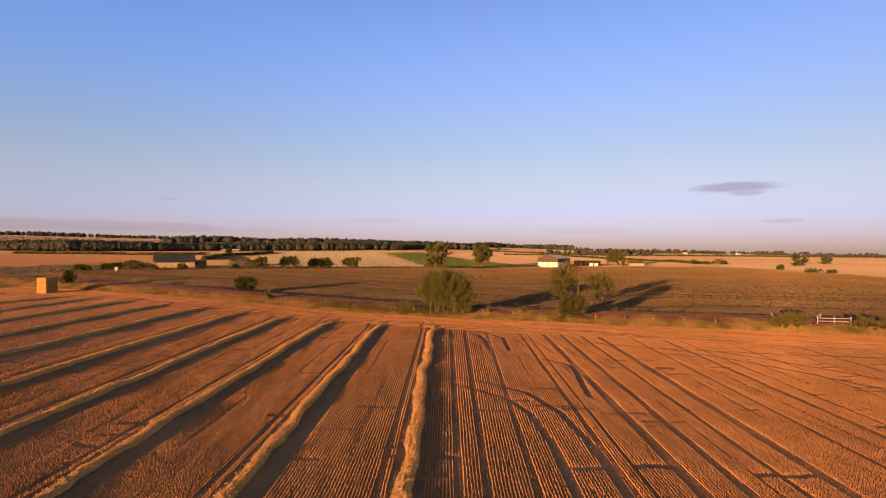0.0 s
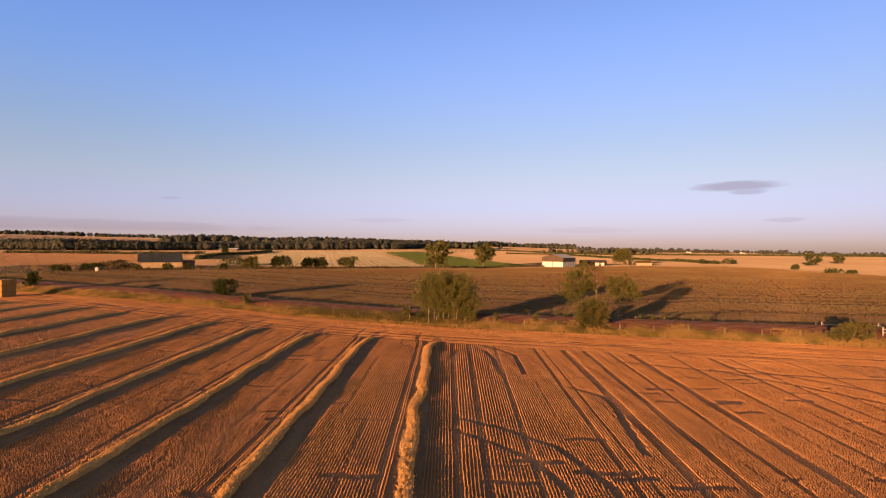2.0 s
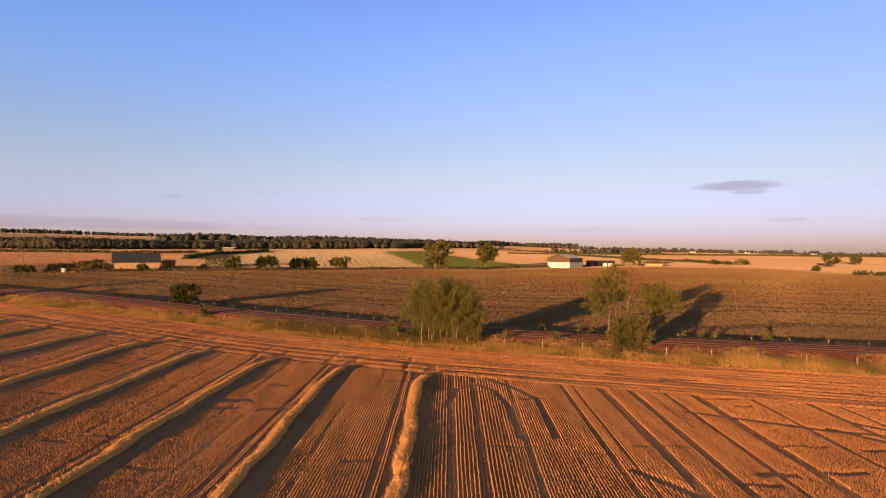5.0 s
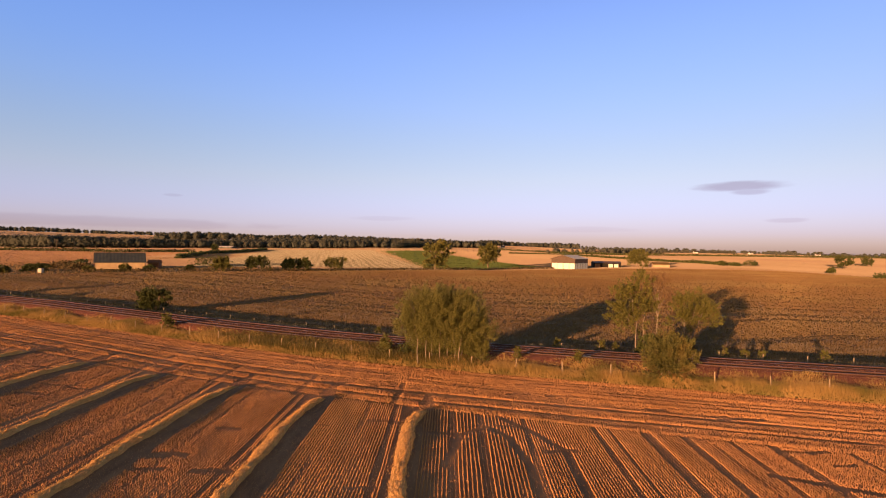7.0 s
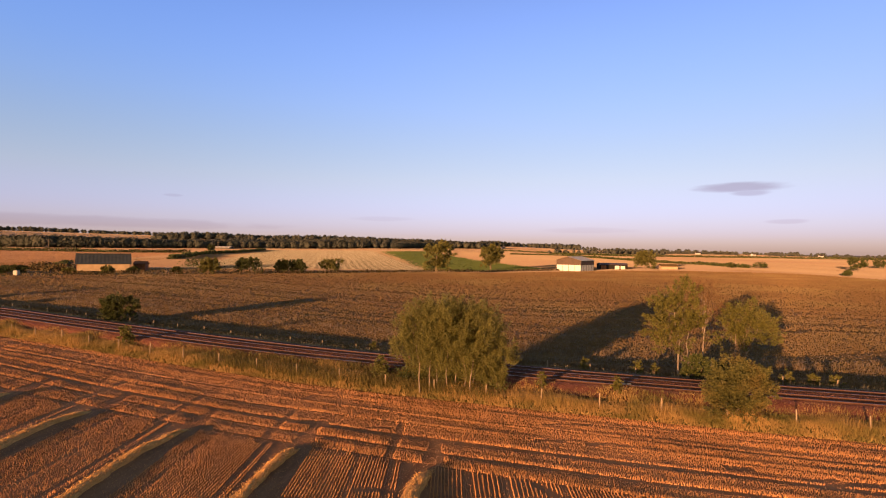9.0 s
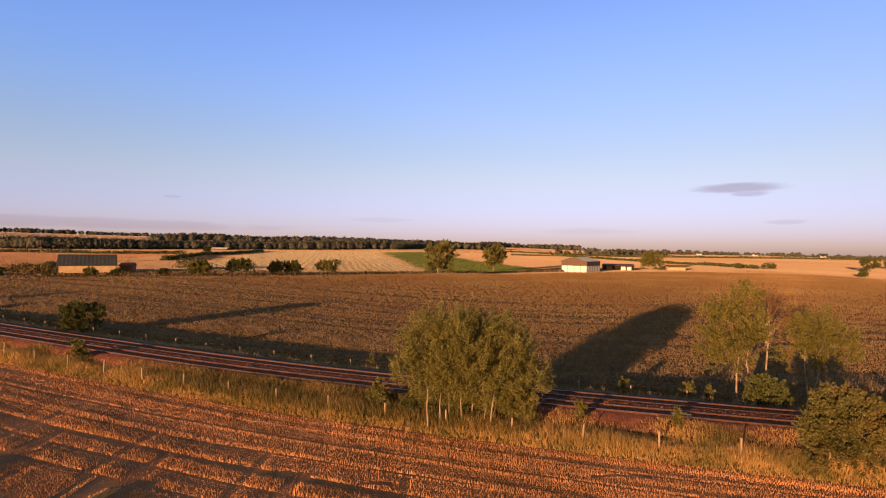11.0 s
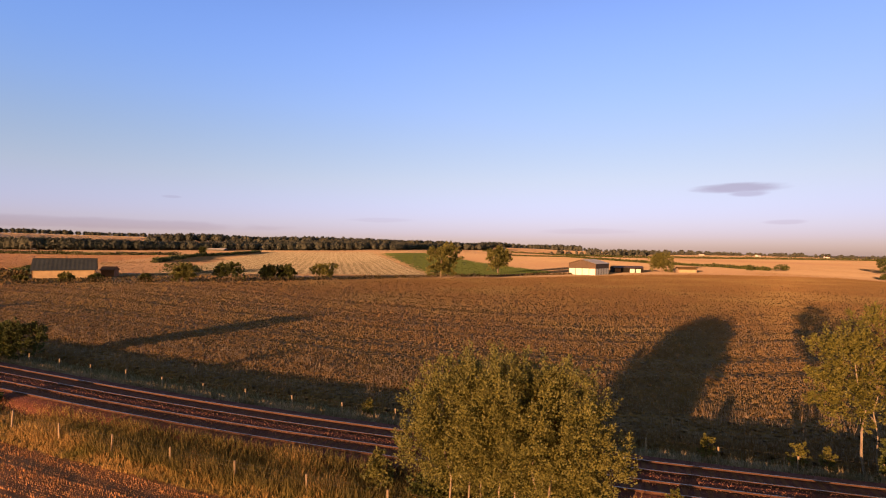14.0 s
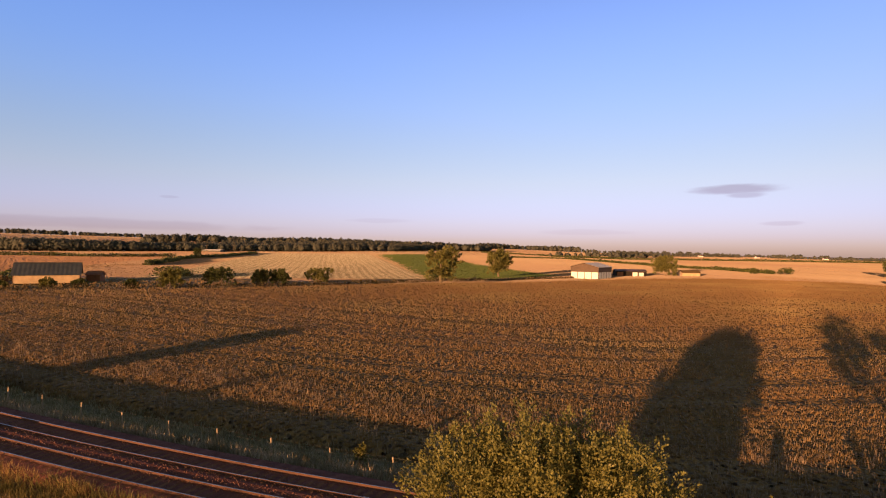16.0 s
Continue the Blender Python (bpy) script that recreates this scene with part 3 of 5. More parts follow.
def build_stubble():
    rng = np.random.default_rng(5)
    px, py, flat = [], [], []
    gaps = [(rng.uniform(-45, 40), rng.uniform(16, 66), rng.uniform(0.4, 1.4), rng.uniform(0.08, 0.26)) for _ in range(190)]

    def bare(x, y):
        hit = near_turn(x, y, 0.22)
        for cx, cy, w, deep in gaps:
            hit |= (np.abs(x - cx) < w) & (np.abs(y - cy - 0.08 * np.sin(x * 3 + cy)) < deep)
        return hit

    # rows that run up the field
    for x0 in np.arange(-75, 62, 0.135):
        if any(w - 0.58 < x0 < w + (0.75 if w > -3 else 1.5) for w in SWATHS):
            continue
        side = abs(x0) > 30
        y = np.arange(-8, 96, 0.36 if side else 0.19)
        x = row_x(x0, y) + 0.012 * np.sin(y * 0.9 + x0 * 7) + rng.normal(0, 0.005, len(y))
        ok = (y < headland(x))
        x, y = x[ok], y[ok]
        if len(x) < 3:
            continue
        m = int((y[-1] - y[0]) / (0.10 if side else 0.038))
        yy = np.linspace(y[0], y[-1], m) + rng.normal(0, 0.012, m)
        xx = np.interp(yy, y, x) + rng.normal(0, 0.007, m)
        ok = ((np.abs(xx) < 8 + (yy + 2) * 0.95) & (yy > 14)) | (rng.uniform(0, 1, m) < 0.1)
        for w, h in BROKEN:
            if abs(x0 - w) < h:
                ok &= (np.sin(yy * 0.21 + w * 2.3) + 0.6 * np.sin(yy * 0.53 + w) < 0.3) | (rng.uniform(0, 1, m) < 0.35)
        if any(abs(x0 - w) < h for w, h in WHEELINGS):
            ok &= rng.uniform(0, 1, m) < 0.42
            flat.append(np.full(int(ok.sum()), 0.42))
        else:
            flat.append(np.ones(int(ok.sum())))
        px.append(xx[ok]), py.append(yy[ok])
    # headland rows that run along the fence
    for s in np.arange(-11.9, -0.9, 0.125):
        if min(abs(s + k) - w for k, w in ((2.4, 0.10), (4.1, 0.16), (5.9, 0.12), (7.5, 0.2), (9.1, 0.12))) < 0 or abs(s + 10.9) < 0.36:
            continue
        x = np.arange(-85, 70, 0.25)
        y = fence_y(x) + s / 0.95 + rng.normal(0, 0.006, len(x)) + 0.03 * np.sin(x * 0.7 + s * 5) + 0.16 * np.sin(x * 0.11 + s * 0.9)
        ok = (y >= headland(x) - 0.3)
        x, y = x[ok], y[ok]
        if len(x) < 3:
            continue
        m = int((x[-1] - x[0]) / 0.05)
        xx = np.linspace(x[0], x[-1], m) + rng.normal(0, 0.015, m)
        px.append(xx), py.append(np.interp(xx, x, y) + rng.normal(0, 0.015, m)), flat.append(np.ones(m))
    px, py, flat = np.concatenate(px), np.concatenate(py), np.concatenate(flat)
    # tracks of the machine leaving each swath, across the headland
    for w in SWATHS:
        run = py - headland(px)
        flat[(np.abs(px - w - 0.75 - 0.05 * run) < 0.4 + 0.12 * np.sin(run * 2)) & (run > -0.6) & (run < 3.5 + 0.5 * np.sin(w))] = 0.3
        flat[(np.abs(px - w + 1.3 - 0.05 * run) < 0.2) & (run > -0.5) & (run < 5.0)] = 0.4
    keep = ~bare(px, py)
    px, py, flat = px[keep], py[keep], flat[keep]
    tall = 0.10 + 0.018 * np.sin(px * 0.8 + 0.3 * py) * np.sin(py * 0.33) + 0.014 * np.sin(px * 2.9) * np.sin(py * 0.7 + px)
    # on the headland taller and shorter cuts run along the fence
    s = across(px, py)
    cut = 0.5 + 0.30 * np.sin(s * 4.1 + 0.6 * np.sin(px * 0.09)) + 0.25 * np.sin(s * 7.7 + 1.3 + 0.8 * np.sin(px * 0.13 + 2)) + 0.2 * np.sin(px * 0.31 + s * 1.7)
    tall = np.where(s > -11, tall * (0.46 + 0.85 * np.clip(cut, 0, 1)), tall) * flat
    tall = tall * rng.uniform(0.8, 1.15, len(px))
    blades("stubble", px, py, land(px, py), tall, np.where(s > -11, 0.062, 0.046), 1, 0.1, M["stubble"], "rows of short cut cereal stubble, golden brown", "stubble", 6, loose=0.12, facing=0.6, low=0.8)
    # chopped straw between the rows
    n = 240000
    x, y = rng.uniform(-46, 44, n), rng.uniform(14, 76, n)
    keep = (across(x, y) < -0.9) & (np.abs(x) < 8 + (y + 2) * 0.95) & (~near_turn(x, y, 0.2) | (rng.uniform(0, 1, n) < 0.4))
    x, y = x[keep], y[keep]
    blades("chopped_straw", x, y, land(x, y), np.full(len(x), 0.045), 0.05, 1, 0.9, M["stubble"], "chopped straw littered between stubble rows", "straw", 7)


build_stubble()


def build_swath(x0, k):
    rng = np.random.default_rng(100 + k)
    end = float(headland(x0 + 1.4))
    ys = np.arange(-9, end, 0.16)
    n, c = len(ys), 13
    u = np.linspace(-1, 1, c)
    lie = np.where(u < 0.66, (u + 1) / 1.66 - 1, (u - 0.66) / 0.34)
    wob = 0.07 * np.sin(ys * 0.31 + k) + 0.05 * np.sin(ys * 0.97 + 2 * k) + np.convolve(rng.normal(0, 0.09, n), np.ones(9) / 9, "same")
    half = 0.37 + 0.04 * np.sin(ys * 0.83 + k) + np.convolve(rng.normal(0, 0.07, n), np.ones(5) / 5, "same")
    tall = 0.245 + 0.03 * np.sin(ys * 0.61 + 3 * k) + np.convolve(rng.normal(0, 0.05, n), np.ones(5) / 5, "same")
    tall = tall * step(end - ys, 0, 1.2)
    bend = 0.55 * step(ys, end - 5, end) ** 2
    if k == 0:
        wob = wob - 0.14 * np.exp(-((ys - 37.5) / 1.6) ** 2) + 0.12 * np.exp(-((ys - 41.5) / 1.2) ** 2)
    X = x0 + wob[:, None] + bend[:, None] + half[:, None] * u[None, :]
    Y = ys[:, None] + rng.normal(0, 0.03, (n, c))
    Z = land(X, Y) - 0.02 + tall[:, None] * (1 - lie[None, :] ** 2) ** 0.9 + rng.normal(0, 0.034, (n, c)) * (1 - u[None, :] ** 2)
    i = np.arange(n * c).reshape(n, c)
    faces = np.stack([i[:-1, :-1], i[:-1, 1:], i[1:, 1:], i[1:, :-1]], -1).reshape(-1, 4)
    me = bulk_mesh("straw_swath", np.stack([X, Y, Z], -1).reshape(-1, 3), faces)
    pick = rng.integers(0, n * c, n * 40)
    ok = (np.tile(np.abs(u), n)[pick] < 0.9)
    pick = pick[ok]
    loose_x.append(X.ravel()[pick] + rng.normal(0, 0.09, len(pick)))
    loose_y.append(Y.ravel()[pick] + rng.normal(0, 0.05, len(pick)))
    loose_z.append(Z.ravel()[pick])
    tagged(finish("straw_swath", me, M["straw"]), "long loose swath of golden straw lying on stubble", "straw swath", group="straw swaths")


loose_x, loose_y, loose_z = [], [], []
for k, x0 in enumerate(SWATHS):
    build_swath(x0, k)
loose_x, loose_y, loose_z = np.concatenate(loose_x), np.concatenate(loose_y), np.concatenate(loose_z)
blades("loose_straw", loose_x, loose_y, loose_z, np.full(len(loose_x), 0.04), 0.034, 1, 1.1, M["straw"], "loose golden straw ends on the swaths", "straw", 9)


# ---- railway ----
def ribbon(xs, offsets, zs, mat, name):
    """A strip along the line with the cross-section (offsets, zs)."""
    P = np.array([[along(x, o) for o in offsets] for x in xs])
    Z = np.array([[hills(p[0], p[1]) for p in row] for row in P]) + np.array(zs)[None, :]
    n, c = Z.shape
    i = np.arange(n * c).reshape(n, c)
    faces = np.stack([i[:-1, :-1], i[1:, :-1], i[1:, 1:], i[:-1, 1:]], -1).reshape(-1, 4)
    V = np.concatenate([P, Z[..., None]], -1).reshape(-1, 3)
    return bulk_mesh(name, V, faces)


LINE_X = np.arange(-112, 112.1, 2.0)
GAUGE = 1.505 / K                # between the rail centres
TRACKS = (4.3 - 1.55 / K, 4.3 + 1.55 / K)
BED = 0.84                       # top of the ballast over the lie of the land


def build_railway():
    a, b = TRACKS
    offs = (1.25, 1.6, 1.85, a, a + 0.8, 4.3, b - 0.8, b, 6.75, 7.0, 7.5)
    me = ribbon(LINE_X, offs, (0.42, 0.66, BED + 0.01, BED, BED, BED + 0.11, BED, BED, BED + 0.01, 0.66, 0.40), M["ballast"], "ballast")
    tagged(finish("ballast", me, M["ballast"]), "reddish-brown stone ballast bed under the rails", "ballast", kind="structure")
    slab = plain_mesh("sleeper", boxes((-1.25 / K, -0.13 / K, -0.12 / K, 1.25 / K, 0.13 / K, 0.004)))
    slab.materials.append(M["sleeper"])
    for centre in TRACKS:
        x, y = along(0, centre)
        track = empty("railway_track", (x, y, BED), "rusty double-railed railway track on concrete sleepers", "railway track", group="railway tracks")
        inv = track.matrix_world.inverted()
        for side in (-GAUGE / 2, GAUGE / 2):
            o = centre + side
            prof = ((-0.07, 0.02), (-0.07, 0.035), (-0.015, 0.045), (-0.015, 0.10), (-0.036, 0.11), (-0.036, 0.15))
            offs = [o + p / K for p, _ in prof] + [o - p / K for p, _ in reversed(prof)]
            hs = [BED + h / K for _, h in prof] + [BED + h / K for _, h in reversed(prof)]
            rail = ribbon(LINE_X, offs, hs, M["rail"], "rail")
            rail.materials.append(M["rail"])
            rail.materials.append(M["railhead"])
            top = np.zeros((len(LINE_X) - 1, len(offs) - 1), np.int32)
            top[:, 5] = 1
            rail.polygons.foreach_set("material_index", top.ravel())
            ob = new("rail", rail)
            ob.parent = track
            ob.matrix_parent_inverse = inv
        x = -66.0
        while x < 58:
            px, py = along(x, centre)
            ob = new("sleeper", slab)
            slope = -0.31 + 0.002 * x
            ob.parent = track
            ob.matrix_parent_inverse = inv
            ob.matrix_basis = spot(px, py, float(hills(px, py)) + BED, 0, 0, math.degrees(math.atan(slope)) + 90)
            x += 0.65 / K / math.hypot(1, slope)


build_railway()


def build_ballast_stones():
    """Loose sharp stones over the bed."""
    rng = np.random.default_rng(51)
    n = 46000
    x, s = rng.uniform(-70, 45, n), rng.uniform(1.3, 7.4, n)
    slope = -0.31 + 0.002 * x
    k = 1 / np.hypot(slope, 1)
    out = s + verge_gain(x) * step(s, 0.4, 2.2)
    px, py = x - slope * k * out, fence_y(x) + k * out
    a, b = TRACKS
    z = np.interp(s, (1.25, 1.6, 1.85, a, 4.3, b, 6.75, 7.0, 7.5), (0.42, 0.66, BED, BED, BED + 0.11, BED, BED, 0.66, 0.40))
    blades("ballast_stones", px, py, hills(px, py) + z + 0.01, rng.uniform(0.02, 0.05, n), 0.05, 1, 0.5, M["stone"], "loose reddish ballast stones between the rails", "ballast", 52)



build_ballast_stones()


# ---- fences ----
def build_fence(name, s, first, gap, x0, x1, tall, label, lean_seed):
    rng = random.Random(lean_seed)
    fx, fy = along(0, s)
    fence = empty(name, (fx, fy, float(land(fx, fy))), label, "fence")
    inv = fence.matrix_world.inverted()
    me = plain_mesh("post", boxes((-0.034, -0.034, -0.3, 0.034, 0.034, tall), edge=0.01))
    me.materials.append(M["post"])
    spots = []
    k = math.ceil((x0 - first) / gap)
    while first + k * gap < x1:
        x = first + k * gap
        px, py = along(x, s + (0.38 * float(step(x, 0, 18)) if s == 0 else 0.0))
        pz = float(land(px, py))
        ob = new("post", me)
        ob.parent, ob.matrix_parent_inverse = fence, inv
        ob.matrix_basis = spot(px, py, pz, rng.uniform(-3, 3), rng.uniform(-3, 3), rng.uniform(0, 40))
        ob.matrix_basis = ob.matrix_basis @ Matrix.Diagonal((1, 1, rng.uniform(0.9, 1.06), 1))
        spots.append((px, py, pz))
        k += 1
    for h in (0.25, 0.45, 0.65, tall - 0.06):
        ob = part("wire", tubes([[((px, py - 0.055, pz + h), 0.0022) for px, py, pz in spots]], 4), M["wire"], fence)
        ob.matrix_parent_inverse = inv


build_fence("field_fence", 0.0, -8.1, 3.37, -105, 41, 0.9, "post and wire fence of pale posts in tall dry grass", 3)
build_fence("lineside_fence", 9.0, -8.37, 3.29, -100, 60, 0.92, "lineside post and wire fence among weeds", 4)


# ---- verges ----
def build_verges():
    rng = np.random.default_rng(21)
    def scatter(n, s0, s1, x0=-105, x1=62):
        x = rng.uniform(x0, x1, n)
        s = rng.uniform(s0, s1, n)
        y = fence_y(x) + (s + verge_gain(x) * step(s, 0.4, 2.2)) / 0.95
        return x, y, s
    x, y, s = scatter(42000, -0.95, 1.95)
    clump = 0.5 + 0.5 * np.sin(x * 0.9 + np.sin(y * 1.1)) * np.sin(x * 0.37 + 1.3)
    h = 0.15 + 0.40 * clump * step(s, -0.9, 0.3) + rng.uniform(0, 0.14, len(x))
    blades("verge_grass", x, y, land(x, y), h, 0.045, 5, 0.32, M["drygrass"], "tall dry golden grass along the railway fence", "grass", 22)
    x, y, s = scatter(6500, -0.3, 1.9, -24, 3)
    keep = rng.uniform(0, 1, len(x)) < step(x, -24, -12) * (1 - 0.8 * step(x, 1, 3))
    x, y = x[keep], y[keep]
    blades("verge_weeds", x, y, land(x, y), rng.uniform(0.3, 0.75, len(x)), 0.06, 5, 0.3, M["verge_weed"], "dark green weeds and docks along the fence", "weeds", 25)
    x, y, s = scatter(10000, 7.3, 8.9)
    blades("lineside_grass", x, y, land(x, y), rng.uniform(0.2, 0.7, len(x)), 0.045, 4, 0.25, M["bleached"], "tufts of bleached grass beside the rails", "grass", 23)
    x, y, s = scatter(15000, 9.0, 12.6, -110, 90)
    blades("field_edge_weeds", x, y, land(x, y), rng.uniform(0.15, 0.4, len(x)), 0.06, 4, 0.25, M["weeds"], "dark weeds with pale seed heads at the field edge", "weeds", 24)


build_verges()


def build_crop_stalks():
    rng = np.random.default_rng(31)
    def ranks(x, d):
        """Lower, thinner ranks along the drill rows, 0 to 1."""
        row = d - 0.0045 * np.clip(x + 15, 0, 60) ** 2 + 0.25 * np.sin(x * 0.05)
        wave = np.sin(row * 1.05 + 0.7 * np.sin(x * 0.021)) + 0.8 * np.sin(row * 0.43 + 1.1 + 0.5 * np.sin(x * 0.035)) + 0.7 * np.sin(row * 2.3 + 2 + np.sin(x * 0.06))
        tram = np.min([np.abs(row - at) for at in (17.3, 26.0, 35.5, 45.0, 56.0, 68.0, 82.0)], axis=0)
        return np.maximum(step(wave, 0.5, 1.5), 1.25 * step(tram, 0.8, 0.4)) * (1 - 0.75 * step(d, 22, 75)), row

    n = 470000
    x = rng.uniform(-128, 137, n)
    d = 190 * rng.uniform(0, 1, n) ** 2.1
    y = crop_near(x) + d
    low, row = ranks(x, d)
    keep = (y < crop_far(x)) & (rng.uniform(0, 1, n) > 0.55 * low)
    x, y, d, row, low = x[keep], y[keep], d[keep], row[keep], low[keep]
    band = 0.5 + 0.5 * np.sin(row * math.tau / 1.15)
    tall = 0.1 + rng.uniform(0.12, 0.30, len(x)) * (0.65 + 0.45 * band) * (1 - 0.55 * low) + 0.0004 * d
    blades("crop_stalks", x, y, crop_height(x, y) - 0.1, tall, 0.05 + 0.0021 * d, 2, 0.09, M["cropstalk"], "upright stalks of a brown ripening crop", "crop", 32, facing=0.4, low=0.8)
    # taller dry stalks along the edge, whose tips stand out of the shade
    n = 36000
    x = rng.uniform(-75, 60, n)
    d = 9.5 * rng.uniform(0, 1, n)
    y = crop_near(x) + 0.3 + d
    clump = 0.5 + 0.5 * np.sin(x * 1.3 + 2 * np.sin(d * 0.9)) * np.sin(x * 0.41 + d)
    keep = rng.uniform(0, 1, n) < 0.35 + 0.65 * clump
    x, y, d, clump = x[keep], y[keep], d[keep], clump[keep]
    blades("edge_stalks", x, y, crop_height(x, y) - 0.05, (0.22 + 0.34 * clump) * rng.uniform(0.5, 1.2, len(x)), 0.048, 1, 0.12, M["crophead"], "taller dry weed stalks along a crop's edge", "weeds", 39, facing=0.8)
    n = 90000
    x = rng.uniform(-70, 62, n)
    d = 62 * rng.uniform(0, 1, n) ** 1.4
    y = crop_near(x) + 0.4 + d
    low, row = ranks(x, d)
    keep = (rng.uniform(0, 1, n) > 0.8 * low) & (rng.uniform(0, 1, n) > d / 60)
    x, y, d = x[keep], y[keep], d[keep]
    blades("crop_heads", x, y, crop_height(x, y) + rng.uniform(0.0, 0.10, len(x)), rng.uniform(0.09, 0.17, len(x)), 0.042 + 0.0018 * d, 1, 0.12, M["crophead"], "pale dry seed heads over a brown crop", "crop", 36, facing=0.9, low=0.8)


build_crop_stalks()


def in_quad(x, y, q):
    inside = np.ones(len(x), bool)
    for (ax, ay), (bx, by) in zip(q, q[1:] + q[:1]):
        inside &= (bx - ax) * (y - ay) - (by - ay) * (x - ax) > 0
    return inside


PALE = [(-82, 187), (-8, 222), (-95, 690), (-202, 620)]
TAN = [(-260, 150), (-128, 190), (-198, 430), (-420, 395)]
GREEN = [(-7.5, 222), (46, 272), (-32, 736), (-82, 660)]


def build_far_stubble():
    rng = np.random.default_rng(33)
    n = 330000
    az = rng.uniform(-0.80, 0.80, n)
    r = 130 * (1500 / 130) ** rng.uniform(0, 1, n)
    x, y = np.sin(az) * r, 30 + np.cos(az) * r
    pale, green = in_quad(x, y, PALE), in_quad(x, y, GREEN)
    crop = (y < crop_far(x) + 4) & (x > -132) & (x < 139)
    tan = in_quad(x, y, TAN) & ~pale & ~crop
    gold = ~tan & ~pale & ~green & ~crop & ((y > 195) | (np.abs(x) > 140))
    m = 60000
    bx, by = rng.uniform(-150, 150, m), rng.uniform(100, 290, m)
    edge = crop_far(bx)
    ok = (((by > edge - 1) & (by < np.maximum(edge + 16, 190)) & (by < edge + 60)) | (np.abs(bx) > 132)) & (across(bx, by) > 14) & ~in_quad(bx, by, PALE) & ~in_quad(bx, by, GREEN)
    bx, by = bx[ok], by[ok]
    blades("rough_grass", bx, by, land(bx, by), rng.uniform(0.2, 0.5, len(bx)), 0.22, 2, 0.3, M["rough"], "rough brown grass along field margins", "grass", 35, facing=0.8)
    for keep, name, mat, label in ((gold, "far_stubble", M["gold_stem"], "distant golden cut stubble"), (tan, "tan_stubble", M["tan_stem"], "brown stubble behind the old barn"), (green, "pasture_grass", M["green_stem"], "green pasture grass")):
        k = 0.6 if name == "pasture_grass" else 1.0
        blades(name, x[keep], y[keep], land(x[keep], y[keep]) + 0.1, k * (0.07 + 0.00025 * r[keep]), (0.6 + 0.0058 * r[keep]), 1, 0.06, mat, label, "grass" if k == 0.6 else "stubble", 34, facing=0.15, low=0.9)


build_far_stubble()


def build_pale_stubble():
    """Fine cut stems with paler straw lines that run up the field."""
    rng = np.random.default_rng(37)
    a, b, c, d = [np.array(p, float) for p in PALE]
    n = 150000
    u, v = rng.uniform(0, 1, n), rng.uniform(0, 1, n) ** 1.5
    p = (a * (1 - u)[:, None] + b * u[:, None]) * (1 - v)[:, None] + (d * (1 - u)[:, None] + c * u[:, None]) * v[:, None]
    x, y = p[:, 0], p[:, 1]
    r = np.hypot(x, y - 30)
    stripe = (u * 30 + 0.12 * np.sin(v * 22)) % 1
    line = stripe < 0.34
    bare = (np.abs(stripe - 0.62) < 0.06) & (np.floor(u * 30) % 3 == 0)
    for keep, name, mat, label, k in ((~line & ~bare, "pale_stubble", M["pale_stem"], "pale cut stubble in long straight rows", 1.0), (line, "straw_lines", M["straw_pale"], "pale straw lines on distant stubble", 1.15)):
        blades(name, x[keep], y[keep], land(x[keep], y[keep]) + 0.1, k * (0.06 + 0.0002 * r[keep]), 0.25 + 0.0022 * r[keep], 1, 0.06, mat, label, "stubble", 38, facing=0.2, low=0.85)


build_pale_stubble()


# ---- trees and bushes ----
def leaf_quads(P, A, size, rng):
    """Rhombic leaves at P, each pointing along A."""
    n = len(P)
    A = A / np.linalg.norm(A, axis=1, keepdims=True)
    R = rng.normal(0, 1, (n, 3))
    B = np.cross(A, R)
    B /= np.linalg.norm(B, axis=1, keepdims=True) + 1e-9
    l = (size * rng.uniform(0.7, 1.3, n))[:, None]
    w = l * 0.30
    V = np.stack([P, P + A * l * 0.5 + B * w, P + A * l, P + A * l * 0.5 - B * w], 1)
    return V.reshape(-1, 3), np.arange(n * 4).reshape(-1, 4)


